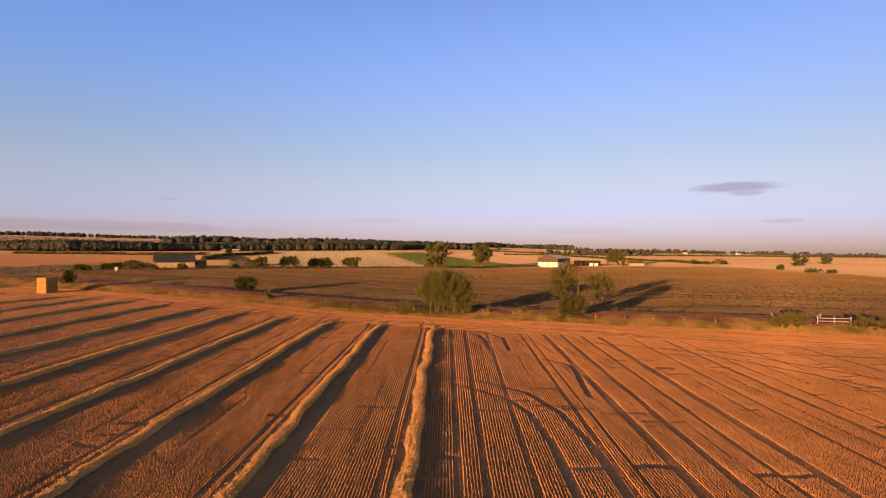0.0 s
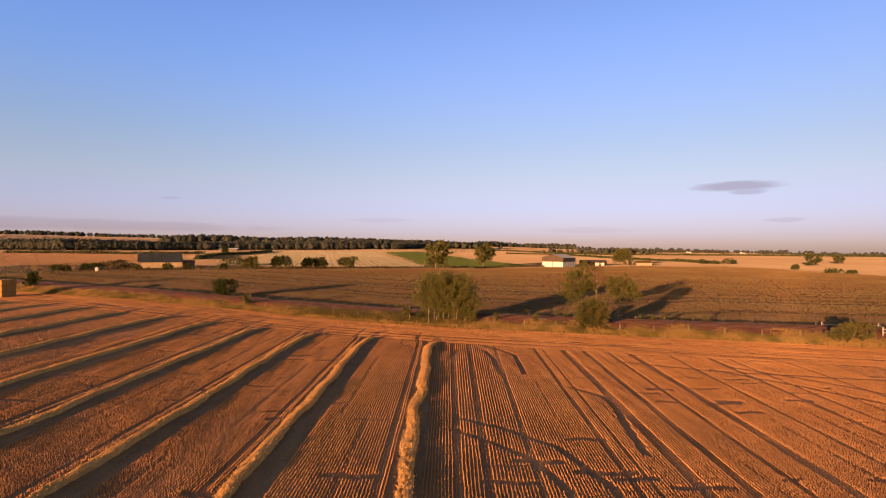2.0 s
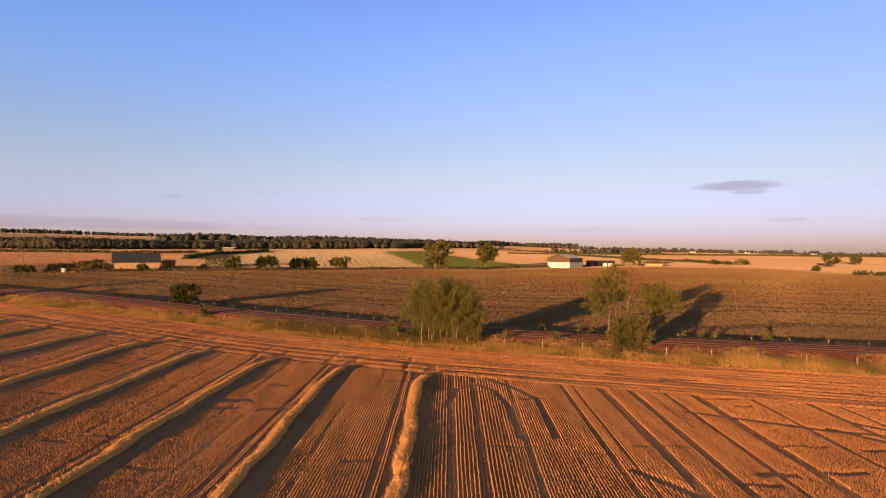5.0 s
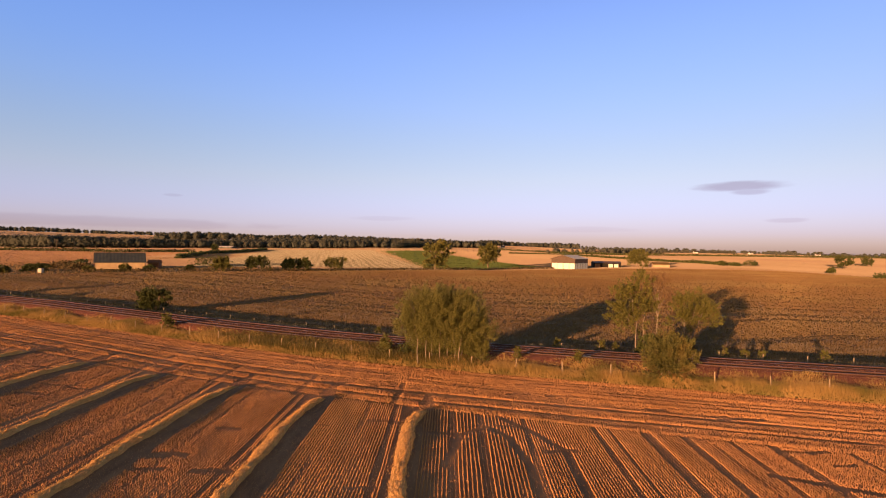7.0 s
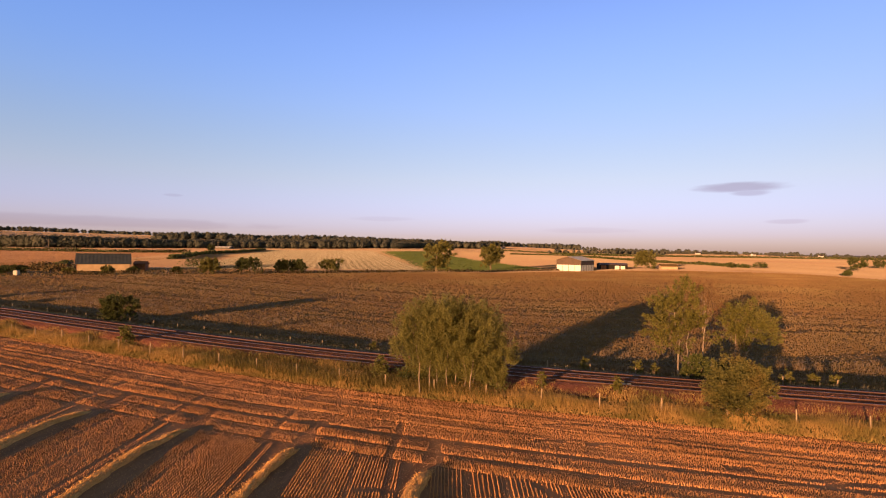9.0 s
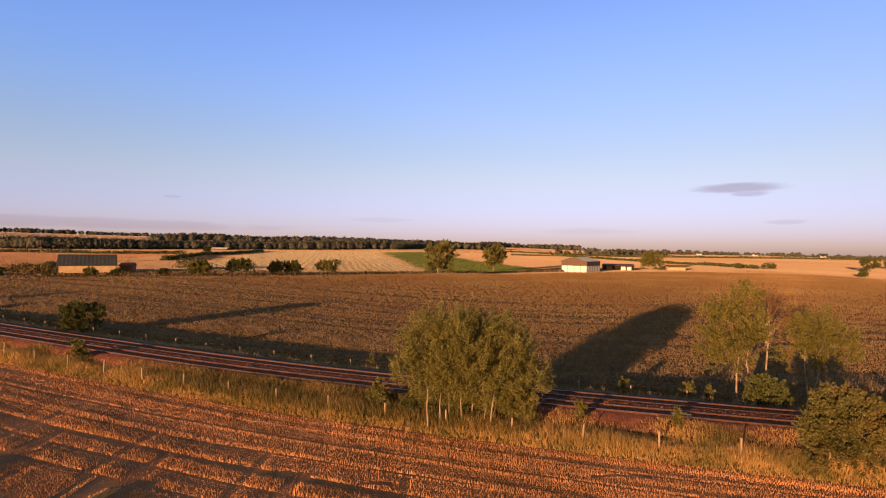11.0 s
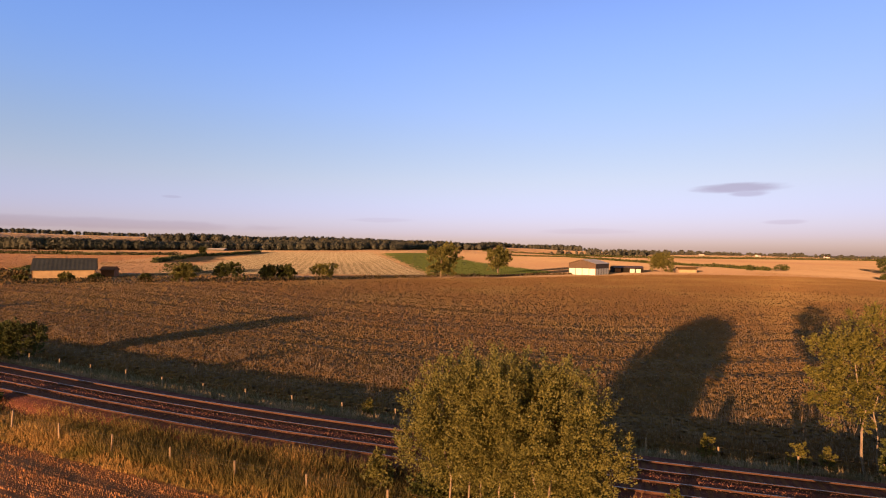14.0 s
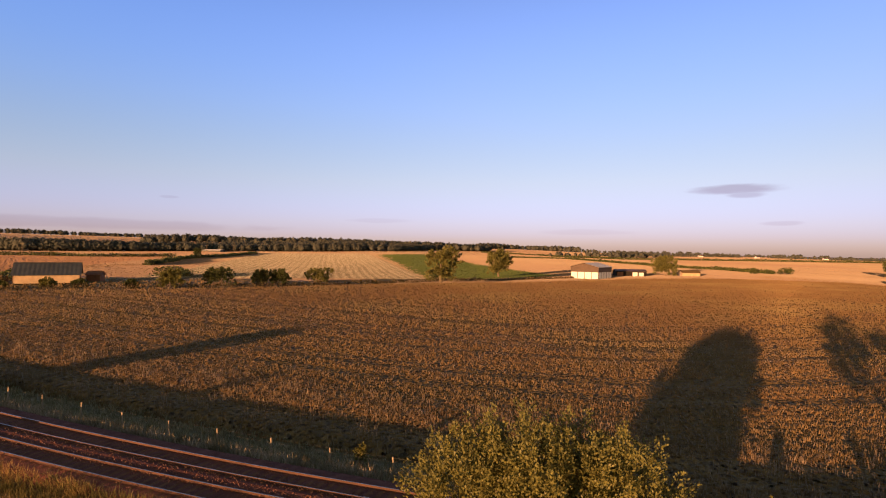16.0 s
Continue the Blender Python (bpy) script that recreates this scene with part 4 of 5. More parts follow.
def crown_mesh(name, lobes, shoots, per, leaf, rng, up=0.6, reach=0.7):
    """Leaves along shoots that gather into plumes, which stand out of rounded lobes (centre, radii) with gaps between."""
    plumes = max(min(shoots, 120), shoots // 6)
    vol = np.array([r[0] * r[1] * r[2] for _, r in lobes]) ** 0.67
    pick = rng.choice(len(lobes), plumes, p=vol / vol.sum())
    C = np.array([c for c, _ in lobes])[pick]
    Rr = np.array([r for _, r in lobes])[pick]
    D = rng.normal(0, 1, (plumes, 3))
    D /= np.linalg.norm(D, axis=1, keepdims=True)
    D[:, 2] = np.where(D[:, 2] < -0.6, -D[:, 2], D[:, 2])
    root = C + D * Rr * (rng.uniform(0.3, 1.0, plumes) ** 0.45)[:, None] * 0.82
    stem = D * 0.7 + np.array([0, 0, up]) + rng.normal(0, 0.18, (plumes, 3))
    stem /= np.linalg.norm(stem, axis=1, keepdims=True)
    tall = reach * rng.uniform(0.7, 1.35, plumes)
    own = rng.integers(0, plumes, shoots)
    f = rng.uniform(0, 1, shoots)
    side = rng.normal(0, 1, (shoots, 3))
    base = root[own] + stem[own] * (f * tall[own])[:, None] + side * (0.17 * reach * (1.15 - f))[:, None]
    axis = stem[own] * (0.5 + 0.5 * f)[:, None] + side * 0.34 * (1.1 - f)[:, None]
    axis /= np.linalg.norm(axis, axis=1, keepdims=True)
    length = 0.5 * reach * rng.uniform(0.6, 1.15, shoots)
    t = rng.uniform(0, 1, (shoots, per))
    off = rng.normal(0, 1, (shoots, per, 3)) * (0.10 * reach * (1.05 - 0.7 * t))[..., None]
    P = base[:, None] + axis[:, None] * (t * length[:, None])[..., None] + off
    A = axis[:, None] * 0.8 + off * (2.2 / reach) + rng.normal(0, 0.4, (shoots, per, 3))
    V, F = leaf_quads(P.reshape(-1, 3), A.reshape(-1, 3), leaf, rng)
    return bulk_mesh(name, V, F)


def stem_path(base, top, r0, r1, rng, wob=0.12, n=6):
    base, top = np.array(base, float), np.array(top, float)
    pts = []
    for i in range(n):
        f = i / (n - 1)
        p = base + (top - base) * f
        if 0 < i < n - 1:
            p = p + np.array([rng.normal(0, wob), rng.normal(0, wob), 0])
        pts.append((tuple(p), r0 + (r1 - r0) * f))
    return pts


def build_tree(name, at, stems, lobes, shoots, per, leaf, mats, label, category, seed, up=0.6, reach=0.7, group="", limbs=5, sides=6, fork=0.4):
    """stems: (foot, top, radius) relative to at. lobes: (centre, radii)."""
    rng = np.random.default_rng(seed)
    tree = empty(name, at, label, category, group)
    for foot, top, r in stems:
        path = stem_path(foot, top, r, r * 0.3, rng, wob=0.05 * (top[2] - foot[2]) ** 0.5)
        paths = [path]
        for _ in range(limbs):
            f = rng.uniform(fork, 0.95)
            a, b = np.array(foot), np.array(top)
            p = a + (b - a) * f
            c, rr = lobes[rng.integers(len(lobes))]
            d = rng.normal(0, 1, 3)
            d /= np.linalg.norm(d)
            e = np.array(c) + d * np.array(rr) * 0.75
            e[2] = max(e[2], p[2] + 0.2)
            if np.linalg.norm(e - p) < 3.5 * max(rr) and e[2] - p[2] > 0.45 * np.hypot(e[0] - p[0], e[1] - p[1]):
                paths.append(stem_path(p, e, r * 0.4 * (1.15 - f), r * 0.08, rng, 0.06, 4))
        part("trunk", tubes(paths, sides), mats[0], tree)
    finish("crown", crown_mesh("crown", lobes, shoots, per, leaf, rng, up, reach), mats[1], tree)
    return tree


def ground_at(x, y):
    return (x, y, float(land(x, y)) - 0.03)


# the many-stemmed tree by the fence
build_tree("tree", ground_at(-0.2, 70.5),
           [((-2.1, -0.3, 0), (-2.5, 0.1, 4.6), 0.048), ((-1.45, -0.1, 0), (-1.5, 0.4, 5.3), 0.04), ((-0.95, 0.5, 0), (-0.8, 0.8, 5.6), 0.045),
            ((-0.3, 0.1, 0), (-0.2, 0.2, 6.0), 0.04), ((0.25, 0.6, 0), (0.5, 0.8, 5.8), 0.045), ((0.75, -0.4, 0), (0.95, -0.2, 5.4), 0.04),
            ((1.15, -0.7, 0), (1.9, -0.3, 4.9), 0.048), ((1.3, 0.5, 0), (2.4, 0.7, 4.4), 0.05)],
           [((-0.2, 0.2, 3.8), (2.5, 2.3, 1.8)), ((-1.8, 0.0, 3.8), (1.7, 1.7, 1.5)), ((1.7, 0.0, 3.6), (1.8, 1.8, 1.5)), ((-2.7, 0.2, 2.3), (1.3, 1.3, 1.0)),
            ((2.8, 0.0, 2.2), (1.2, 1.2, 1.0)), ((0.2, -0.4, 2.1), (2.5, 1.3, 1.0)), ((2.5, -0.2, 1.0), (0.7, 0.6, 0.8)), ((0.4, 1.2, 1.0), (2.3, 0.7, 0.9)), ((1.6, 0.2, 0.7), (1.2, 0.6, 0.7)), ((-1.2, 0.8, 0.6), (1.2, 0.5, 0.6)),
            ((-0.2, -0.9, 2.9), (2.4, 1.2, 1.1)), ((1.9, 0.3, 1.5), (1.2, 0.8, 0.8)), ((-1.7, 0.5, 1.5), (1.2, 0.7, 0.7)),
            ((0.7, 0.8, 1.3), (2.4, 0.8, 1.0)), ((-1.5, 0.6, 1.4), (1.6, 0.8, 0.8)), ((2.7, 0.1, 0.8), (0.8, 0.7, 0.8))],
           5900, 30, 0.084, (M["bark"], M["leaf"]), "broad many-stemmed tree with pale trunks and olive leaves", "tree", 11, up=1.1, reach=0.95)

# the airy group beyond the rails
build_tree("tree", ground_at(17.9, 77.0), [((0, 0, 0), (-0.4, 0.2, 5.6), 0.07), ((0.9, 0.3, 0), (0.7, 0.4, 5.2), 0.05)],
           [((-0.5, 0, 5.2), (2.0, 1.7, 1.9)), ((-1.6, 0, 4.1), (1.3, 1.2, 1.0)), ((0.3, 0, 6.7), (1.1, 1.1, 1.1)), ((-0.6, 0, 3.2), (1.2, 1.1, 0.9)), ((0.6, 0, 4.2), (1.2, 1.1, 1.0))], 900, 24, 0.11, (M["bark"], M["leaf_yellow"]),
           "thin-crowned tree with yellow-green leaves and pale trunk", "tree", 12, up=0.5, reach=0.8, group="trees beyond the rails", limbs=9)
build_tree("tree", ground_at(19.6, 77.3), [((0, 0, 0), (0.3, 0, 6.6), 0.085)], [((0.3, 0, 6.3), (1.3, 1.2, 1.5)), ((0.2, 0, 5.0), (0.9, 0.9, 0.9))], 320, 16, 0.065,
           (M["bark"], M["twig"]), "half-bare tree with pale forked branches", "tree", 13, up=0.7, reach=0.8, group="trees beyond the rails", limbs=46, fork=0.62)
build_tree("tree", ground_at(22.3, 77.2), [((0, 0, 0), (1.9, 0, 4.6), 0.065), ((0.2, 0, 0), (0.3, 0.2, 4.6), 0.05)],
           [((0.9, 0, 4.7), (1.8, 1.6, 1.5)), ((1.7, 0, 3.8), (1.3, 1.2, 1.0)), ((0.0, 0, 3.4), (1.2, 1.0, 0.9))], 760, 22, 0.105, (M["bark"], M["leaf_yellow"]),
           "leaning tree with a rounded yellow-green crown", "tree", 14, up=0.5, reach=0.8, group="trees beyond the rails", limbs=9)


def build_bush(at, w, d, h, leaf, shoots, mats, label, seed, group="", name="bush", per=24):
    rng = random.Random(seed)
    lobes = [((0, 0, h * 0.45), (w * 0.36, d * 0.36, h * 0.42))]
    lobes.append(((0, 0, h * 0.2), (w * 0.40, d * 0.40, h * 0.2)))
    for _ in range(4):
        a = rng.uniform(0, math.tau)
        lobes.append(((math.cos(a) * w * 0.24, math.sin(a) * d * 0.24, h * rng.uniform(0.25, 0.62)), (w * 0.24, d * 0.24, h * rng.uniform(0.2, 0.3))))
    stems = [((0.1 * k - 0.1, 0.05 * k, 0), (w * 0.12 * (k - 1), 0, h * 0.6), 0.03 + 0.01 * h) for k in range(3)]
    return build_tree(name, at, stems, lobes, shoots, per, leaf, mats, label, "bush", seed, up=0.5, reach=0.12 * h + 0.12, group=group, limbs=3, sides=5)


B, LD, LO, LY = M["bark_dark"], M["leaf_dark"], M["leaf"], M["leaf_yellow"]
build_bush(ground_at(16.0, 65.5), 3.4, 3.0, 3.85, 0.10, 1700, (B, M["leaf_bush"]), "dense rounded olive bush in dry grass by the fence", 41)
build_bush(ground_at(18.4, 75.2), 3.6, 2.4, 2.2, 0.12, 480, (B, LD), "dark leafy bush under pale-stemmed trees", 42)
build_bush(ground_at(-36.6, 92.7), 4.5, 3.6, 3.7, 0.12, 1200, (B, LD), "dark rounded bush beside the railway", 43)
build_bush(ground_at(-28.4, 80.8), 1.2, 1.0, 1.7, 0.12, 120, (B, LO), "small upright bush at the ballast edge", 44)
build_bush(ground_at(-5.2, 72.7), 1.3, 1.0, 1.9, 0.10, 170, (B, LO), "spindly sapling beside the fence", 45)
build_bush(ground_at(-2.9, 72.0), 2.2, 1.4, 1.4, 0.11, 240, (B, LD), "low dark scrub at the foot of a tree", 46)
build_bush(ground_at(0.7, 71.6), 4.2, 1.3, 1.5, 0.09, 420, (B, LD), "dark leafy undergrowth among pale trunks", 47)
build_bush(ground_at(2.9, 70.2), 1.1, 0.9, 2.0, 0.09, 170, (B, LO), "leafy young tree at the foot of a larger one", 48)
for i, (x, s, w, h) in enumerate(((7.6, 9.4, 0.7, 1.1), (11.6, 9.4, 0.8, 1.2), (12.8, 9.6, 0.8, 1.0), (21.8, 9.8, 1.5, 1.3), (23.4, 9.8, 1.4, 1.1), (24.8, 9.8, 0.9, 1.1), (29.3, 9.6, 1.2, 1.2),
                                  (-10.2, 9.4, 0.6, 0.9), (5.2, 1.5, 0.6, 1.0), (9.8, 1.6, 0.55, 1.1))):
    build_bush(ground_at(*along(x, s)), 0.36 * w + 0.1, 0.36 * w + 0.1, 1.3 * h, 0.08, 80, (B, LY), "young yellow-green sapling by the railway", 60 + i, group="saplings by the railway", name="sapling", per=18)


# ---- far trees, bushes and hedges ----
def far_tree(x, y, h, w, seed, label, mat=None, name="tree"):
    rng = random.Random(seed)
    lobes = [((0, 0, h * 0.5), (w * 0.40, w * 0.36, h * 0.38)), ((0, 0, h * 0.22), (w * 0.34, w * 0.3, h * 0.2))]
    for _ in range(9):
        a = rng.uniform(0, math.tau)
        lobes.append(((math.cos(a) * w * 0.28, math.sin(a) * w * 0.22, h * rng.uniform(0.16, 0.8)), (w * 0.2, w * 0.2, h * rng.uniform(0.12, 0.2))))
    build_tree(name, ground_at(x, y), [((0, 0, 0), (0, 0, h * 0.75), 0.035 * h)], lobes, 860, 15, 0.044 * h, (B, mat or LO), label, "tree", seed, up=0.4, reach=0.13 * h, limbs=6, sides=5)


far_tree(-3.9, 203, 10.2, 10.8, 71, "tall field tree with a loose olive crown")
far_tree(18.3, 258, 11.5, 9.6, 72, "lone hedgerow tree with an open crown")
build_bush(ground_at(94, 283), 12.5, 11.0, 10.2, 0.34, 1200, (B, LO), "round yellow-green tree beside farm sheds", 73, name="tree", per=22)
far_tree(198, 288, 6.6, 8.5, 74, "round dark field tree on golden stubble", LD)
far_tree(246, 333, 5.6, 6.6, 75, "small round field tree on golden stubble", LD)
far_tree(-176, 420, 7.0, 6.0, 76, "small dark tree in a field hedge", LD)
for i, (x, y, w, h) in enumerate(((-58.4, 161, 5.6, 3.8), (-50.2, 166.5, 7.8, 4.0), (-45.0, 175, 3.8, 3.4), (-41.2, 176.5, 5.0, 3.7), (-34.2, 184, 8.4, 3.9), (-66, 161, 2.6, 1.6),
                                  (-82, 160, 3.4, 1.7), (-76.5, 161, 3.0, 1.5), (-90, 158, 3.0, 1.2), (-102, 156, 8.0, 1.7), (-108, 152, 7.0, 1.6))):
    build_bush(ground_at(x, y), 1.05 * w, 0.8 * w, 1.15 * h, 0.29, 520, (B, LD if i % 2 else LO), "rounded hedgerow bush at the crop's edge", 80 + i, group="hedgerow bushes", per=14)
for i, (x, y, w, h) in enumerate(((154, 237, 3.6, 2.8), (136, 191, 8.5, 2.6), (150, 200, 5, 1.6), (164, 311, 9.0, 4.2), (153, 318, 4.0, 3.4), (-74.6, 100.5, 2.8, 3.0), (178, 330, 4, 2.5))):
    build_bush(ground_at(x, y), w, w * 0.7, h, 0.26, 300, (B, LD), "dark round bush in an open field", 100 + i, per=18)


def hedge(points, h, w, label, seed, mat, kind="", per_m=9.0, leaf=0.5, name="hedge", category="hedge", ragged=0.35):
    """Leaf clumps along a line on the land."""
    rng = np.random.default_rng(seed)
    P = np.array(points, float)
    seg = np.hypot(*np.diff(P, axis=0).T)
    cum = np.concatenate([[0], np.cumsum(seg)])
    n = int(cum[-1] * per_m)
    d = rng.uniform(0, cum[-1], n)
    x, y = np.interp(d, cum, P[:, 0]), np.interp(d, cum, P[:, 1])
    k = 1 + ragged * np.sin(d * 0.11 + seed) * np.sin(d * 0.037 + 2 * seed) + ragged * 0.6 * np.sin(d * 0.41)
    f = rng.uniform(0, 1, n)
    z = land(x, y) + h * k * f
    taper = np.sqrt(np.clip(1 - (f * 0.9) ** 2, 0.1, 1))
    Q = np.stack([x + rng.normal(0, w * 0.4, n) * taper, y + rng.normal(0, w * 0.4, n) * taper, z], -1)
    V, F = leaf_quads(Q, rng.normal(0, 1, (n, 3)) + np.array([0, 0, 0.5]), leaf * 2, rng)
    return tagged(finish(name, bulk_mesh(name, V, F), mat), label, category, kind=kind)


hedge([(77, 671), (134, 642), (144, 485), (149, 403), (161, 363), (162, 316)], 1.5, 1.0, "long dark field hedge across golden stubble", 1, LD, per_m=30, leaf=0.5, ragged=0.2)
hedge([(58, 900), (142, 860), (199, 646), (288, 634), (373, 622), (520, 560)], 2.0, 1.4, "distant dark hedge between golden fields", 2, LD, per_m=20, leaf=0.65, ragged=0.25)
hedge([(-131, 280), (-151, 342), (-164, 373), (-172, 416), (-176, 475), (-204, 613)], 1.8, 2.0, "low clipped hedge along pale stubble", 3, LD, per_m=30, leaf=0.5, ragged=0.2)
hedge([(-330, 395), (-277, 401), (-236, 399), (-198, 433)], 2.0, 2.2, "low dark hedge across a golden field", 4, LD, per_m=30, leaf=0.5, ragged=0.2)
hedge([(-121, 200), (-112, 183), (-105, 176)], 1.2, 3.0, "overgrown hedge beside the old barn", 5, LD, per_m=60, leaf=0.3)
hedge([(-85, 203), (-79, 206), (-74, 200)], 2.3, 3.0, "dark hedge clump by a brick shed", 6, LD, per_m=60, leaf=0.3)
hedge([(-8, 214), (20, 236), (48, 257)], 0.7, 1.5, "rough grassy hedge bottom beside pasture", 7, M["scrub"], per_m=16, leaf=0.3)
hedge([(-92, 153), (-69, 158.5), (-49, 166.5), (-29, 184.5), (-7, 210)], 0.8, 2.0, "low scrubby field margin with dry stems", 8, M["scrub"], per_m=22, leaf=0.25)


hedge([(-108, 168.5), (-101, 167.5), (-95.5, 166)], 1.7, 1.6, "dark hedge running up to the old barn", 9, M["scrub"], per_m=60, leaf=0.3)
# these two far hedges take the leaf colour with haze painted in
hedge([(250, 930), (400, 1000), (572, 1065)], 4.5, 5.0, "far tree-lined hedge between golden fields", 10, M["leaf_hazed"], per_m=9, leaf=1.4)
hedge([(640, 1080), (800, 1060), (1010, 1010)], 3.0, 4.0, "far straggling hedge on golden land", 11, M["leaf_hazed"], per_m=8, leaf=1.2)


def woodland(name, outline, count, h0, h1, label, seed, mat, spread=1.0):
    """A far wood: crowns of leaf clumps over a belt of land given by (x, y, depth) along its front."""
    rng = np.random.default_rng(seed)
    O = np.array(outline, float)
    cum = np.concatenate([[0], np.cumsum(np.hypot(*np.diff(O[:, :2], axis=0).T))])
    allV, allF, at = [], [], 0
    d = rng.uniform(0, cum[-1], count)
    x, y, dep = (np.interp(d, cum, O[:, i]) for i in range(3))
    back = rng.uniform(0, 1, count) ** 1.8 * dep
    x, y = x + back * 0.15 * np.sign(x), y + back
    tri = bmesh.new()
    bmesh.ops.create_icosphere(tri, subdivisions=1, radius=1.0)
    ball = np.array([v.co[:] for v in tri.verts])
    sides = np.array([[v.index for v in f.verts] for f in tri.faces])
    tri.free()
    for i in range(count):
        h = rng.uniform(h0, h1) * (1.0 + 0.12 * np.sin(x[i] * 0.03 + seed))
        w = h * rng.uniform(0.7, 1.25) * spread
        tip = rng.uniform(0.1, 0.5)
        base = np.array([x[i], y[i], float(land(x[i], y[i])) + h * 0.48])
        size = np.array([w * 0.5, w * 0.5, h * 0.52])
        V = base + ball * 0.82 * (1 + rng.normal(0, 0.1, (len(ball), 1))) * size * np.array([1 - tip * 0.5, 1 - tip * 0.5, 1])
        allV.append(V), allF.append(sides + at)
        at += len(V)
        n = 64
        D = rng.normal(0, 1, (n, 3))
        D[:, 2] = np.where(D[:, 2] < -0.5, -D[:, 2], D[:, 2])
        D /= np.linalg.norm(D, axis=1, keepdims=True)
        taper = 1 - tip * np.clip(D[:, 2:], 0, 1)
        Q = base + D * size * rng.uniform(0.78, 1.06, (n, 1)) * np.concatenate([taper, taper, np.ones_like(taper)], 1)
        # clumps lie over the crown, a little tilted
        out = D + rng.normal(0, 0.33, (n, 3))
        A = np.cross(out, rng.normal(0, 1, (n, 3)))
        A /= np.linalg.norm(A, axis=1, keepdims=True)
        B2 = np.cross(out, A)
        l = h * 0.10 * rng.uniform(0.6, 1.4, (n, 1))
        V = np.stack([Q - A * l - B2 * l * 0.5, Q + A * l - B2 * l * 0.6, Q + B2 * l], 1).reshape(-1, 3)
        allV.append(V), allF.append(np.arange(n * 3).reshape(-1, 3) + at)
        at += len(V)
    return tagged(finish(name, bulk_mesh(name, np.concatenate(allV), np.concatenate(allF)), mat), label, "woodland", kind="stuff")


# the woods' greyed leaf colour carries the haze of distance
woodland("far_wood", [(-315, 625, 90), (-240, 690, 260), (-165, 735, 200), (-70, 800, 140), (-25, 900, 120), (80, 1000, 90)], 1000, 8, 11, "distant mixed wood in evening light", 201, M["leaf_hazed"])
woodland("hill_wood", [(-440, 805, 80), (-370, 850, 80), (-280, 880, 80), (-190, 900, 80), (-110, 905, 70), (-40, 920, 60), (60, 950, 60)], 420, 10, 13, "wooded hillside in low evening sun", 203, M["leaf_hazed"])
woodland("shelter_belt", [(-700, 480, 50), (-395, 540, 50), (-335, 600, 50), (-300, 645, 60)], 800, 9, 11.5, "dark distant shelter belt", 202, M["leaf_hazed"])
woodland("ridge_trees", [(-1250, 850, 40), (-1018, 1048, 40), (-886, 1165, 40), (-780, 1240, 30), (-700, 1290, 40), (-655, 1310, 40)], 360, 8, 11, "line of dark trees on a far ridge", 204, M["leaf_hazed"])
woodland("hill_trees", [(60, 1230, 80), (160, 1350, 120), (260, 1380, 120), (330, 1330, 80)], 200, 9, 14, "wooded rise among far fields", 206, M["leaf_hazed"])
woodland("far_tree_line", [(300, 1250, 150), (500, 1230, 150), (800, 1100, 150), (1150, 950, 150), (1500, 850, 150)], 380, 5, 9, "far scattered hedgerow trees on the horizon", 205, M["leaf_hazed"])
woodland("copse", [(150, 800, 40), (240, 780, 40), (330, 820, 30)], 60, 5, 9, "small copse between far golden fields", 207, M["leaf_hazed"])


# ---- buildings ----
def build_old_barn():
    barn = empty("barn", (-88.4, 168.0, float(land(-87.5, 168.5)) - 0.4), "long cream barn with dark sheet roof, open below", "barn", turn=33)
    w, d, e, r = 5.8, 4.0, 2.5, 4.9
    part("wall", boxes((-w, -0.1, 0.6, w, 0.1, e)), M["cream"], barn, "cream boarded front wall")
    part("wall", boxes((-w, 2 * d - 0.1, 0, w, 2 * d + 0.1, e)), M["cream"], barn, "cream boarded back wall")
    for sx in (-1, 1):
        bm = bmesh.new()
        x0, x1 = sorted((sx * w, sx * (w - 0.2)))
        f = [(-0.1, 0), (2 * d + 0.1, 0), (2 * d + 0.1, e), (d, r - 0.1), (-0.1, e)]
        a = [bm.verts.new((x0, y, z)) for y, z in f]
        b = [bm.verts.new((x1, y, z)) for y, z in f]
        bm.faces.new(a), bm.faces.new(b[::-1])
        for i in range(5):
            bm.faces.new((a[i], b[i], b[(i + 1) % 5], a[(i + 1) % 5]))
        bmesh.ops.recalc_face_normals(bm, faces=bm.faces)
        part("gable_wall", bm, M["brick"], barn, "red brick gable")
    for sy in (0, 1):
        bm = bmesh.new()
        y0 = -0.35 if sy == 0 else 2 * d + 0.35
        n = 30
        prev = None
        for i in range(n + 1):
            x = -w - 0.3 + (2 * w + 0.6) * i / n
            lift = 0.03 * (i % 2)
            c = [bm.verts.new((x, y0, e - 0.12 + lift)), bm.verts.new((x, d, r + lift)), bm.verts.new((x, d, r - 0.1 + lift)), bm.verts.new((x, y0, e - 0.22 + lift))]
            if prev:
                for j in range(4):
                    bm.faces.new((prev[j], c[j], c[(j + 1) % 4], prev[(j + 1) % 4]))
            prev = c
        bmesh.ops.recalc_face_normals(bm, faces=bm.faces)
        slope = part("roof", bm, M["slate"], barn, "dark corrugated roof slope")
    for x in (-5.8, -2.9, 0.2, 3.0, 5.8):
        part("post", boxes((x - 0.14, -0.16, 0, x + 0.14, 0.14, 0.7), edge=0.02), M["wood"], barn)
    part("floor", boxes((-w, 0, -0.3, w, 2 * d, 0.06)), M["shade"], barn)
    part("ridge", boxes((-w - 0.3, d - 0.18, r - 0.02, w + 0.3, d + 0.18, r + 0.1), edge=0.03), M["slate"], slope)


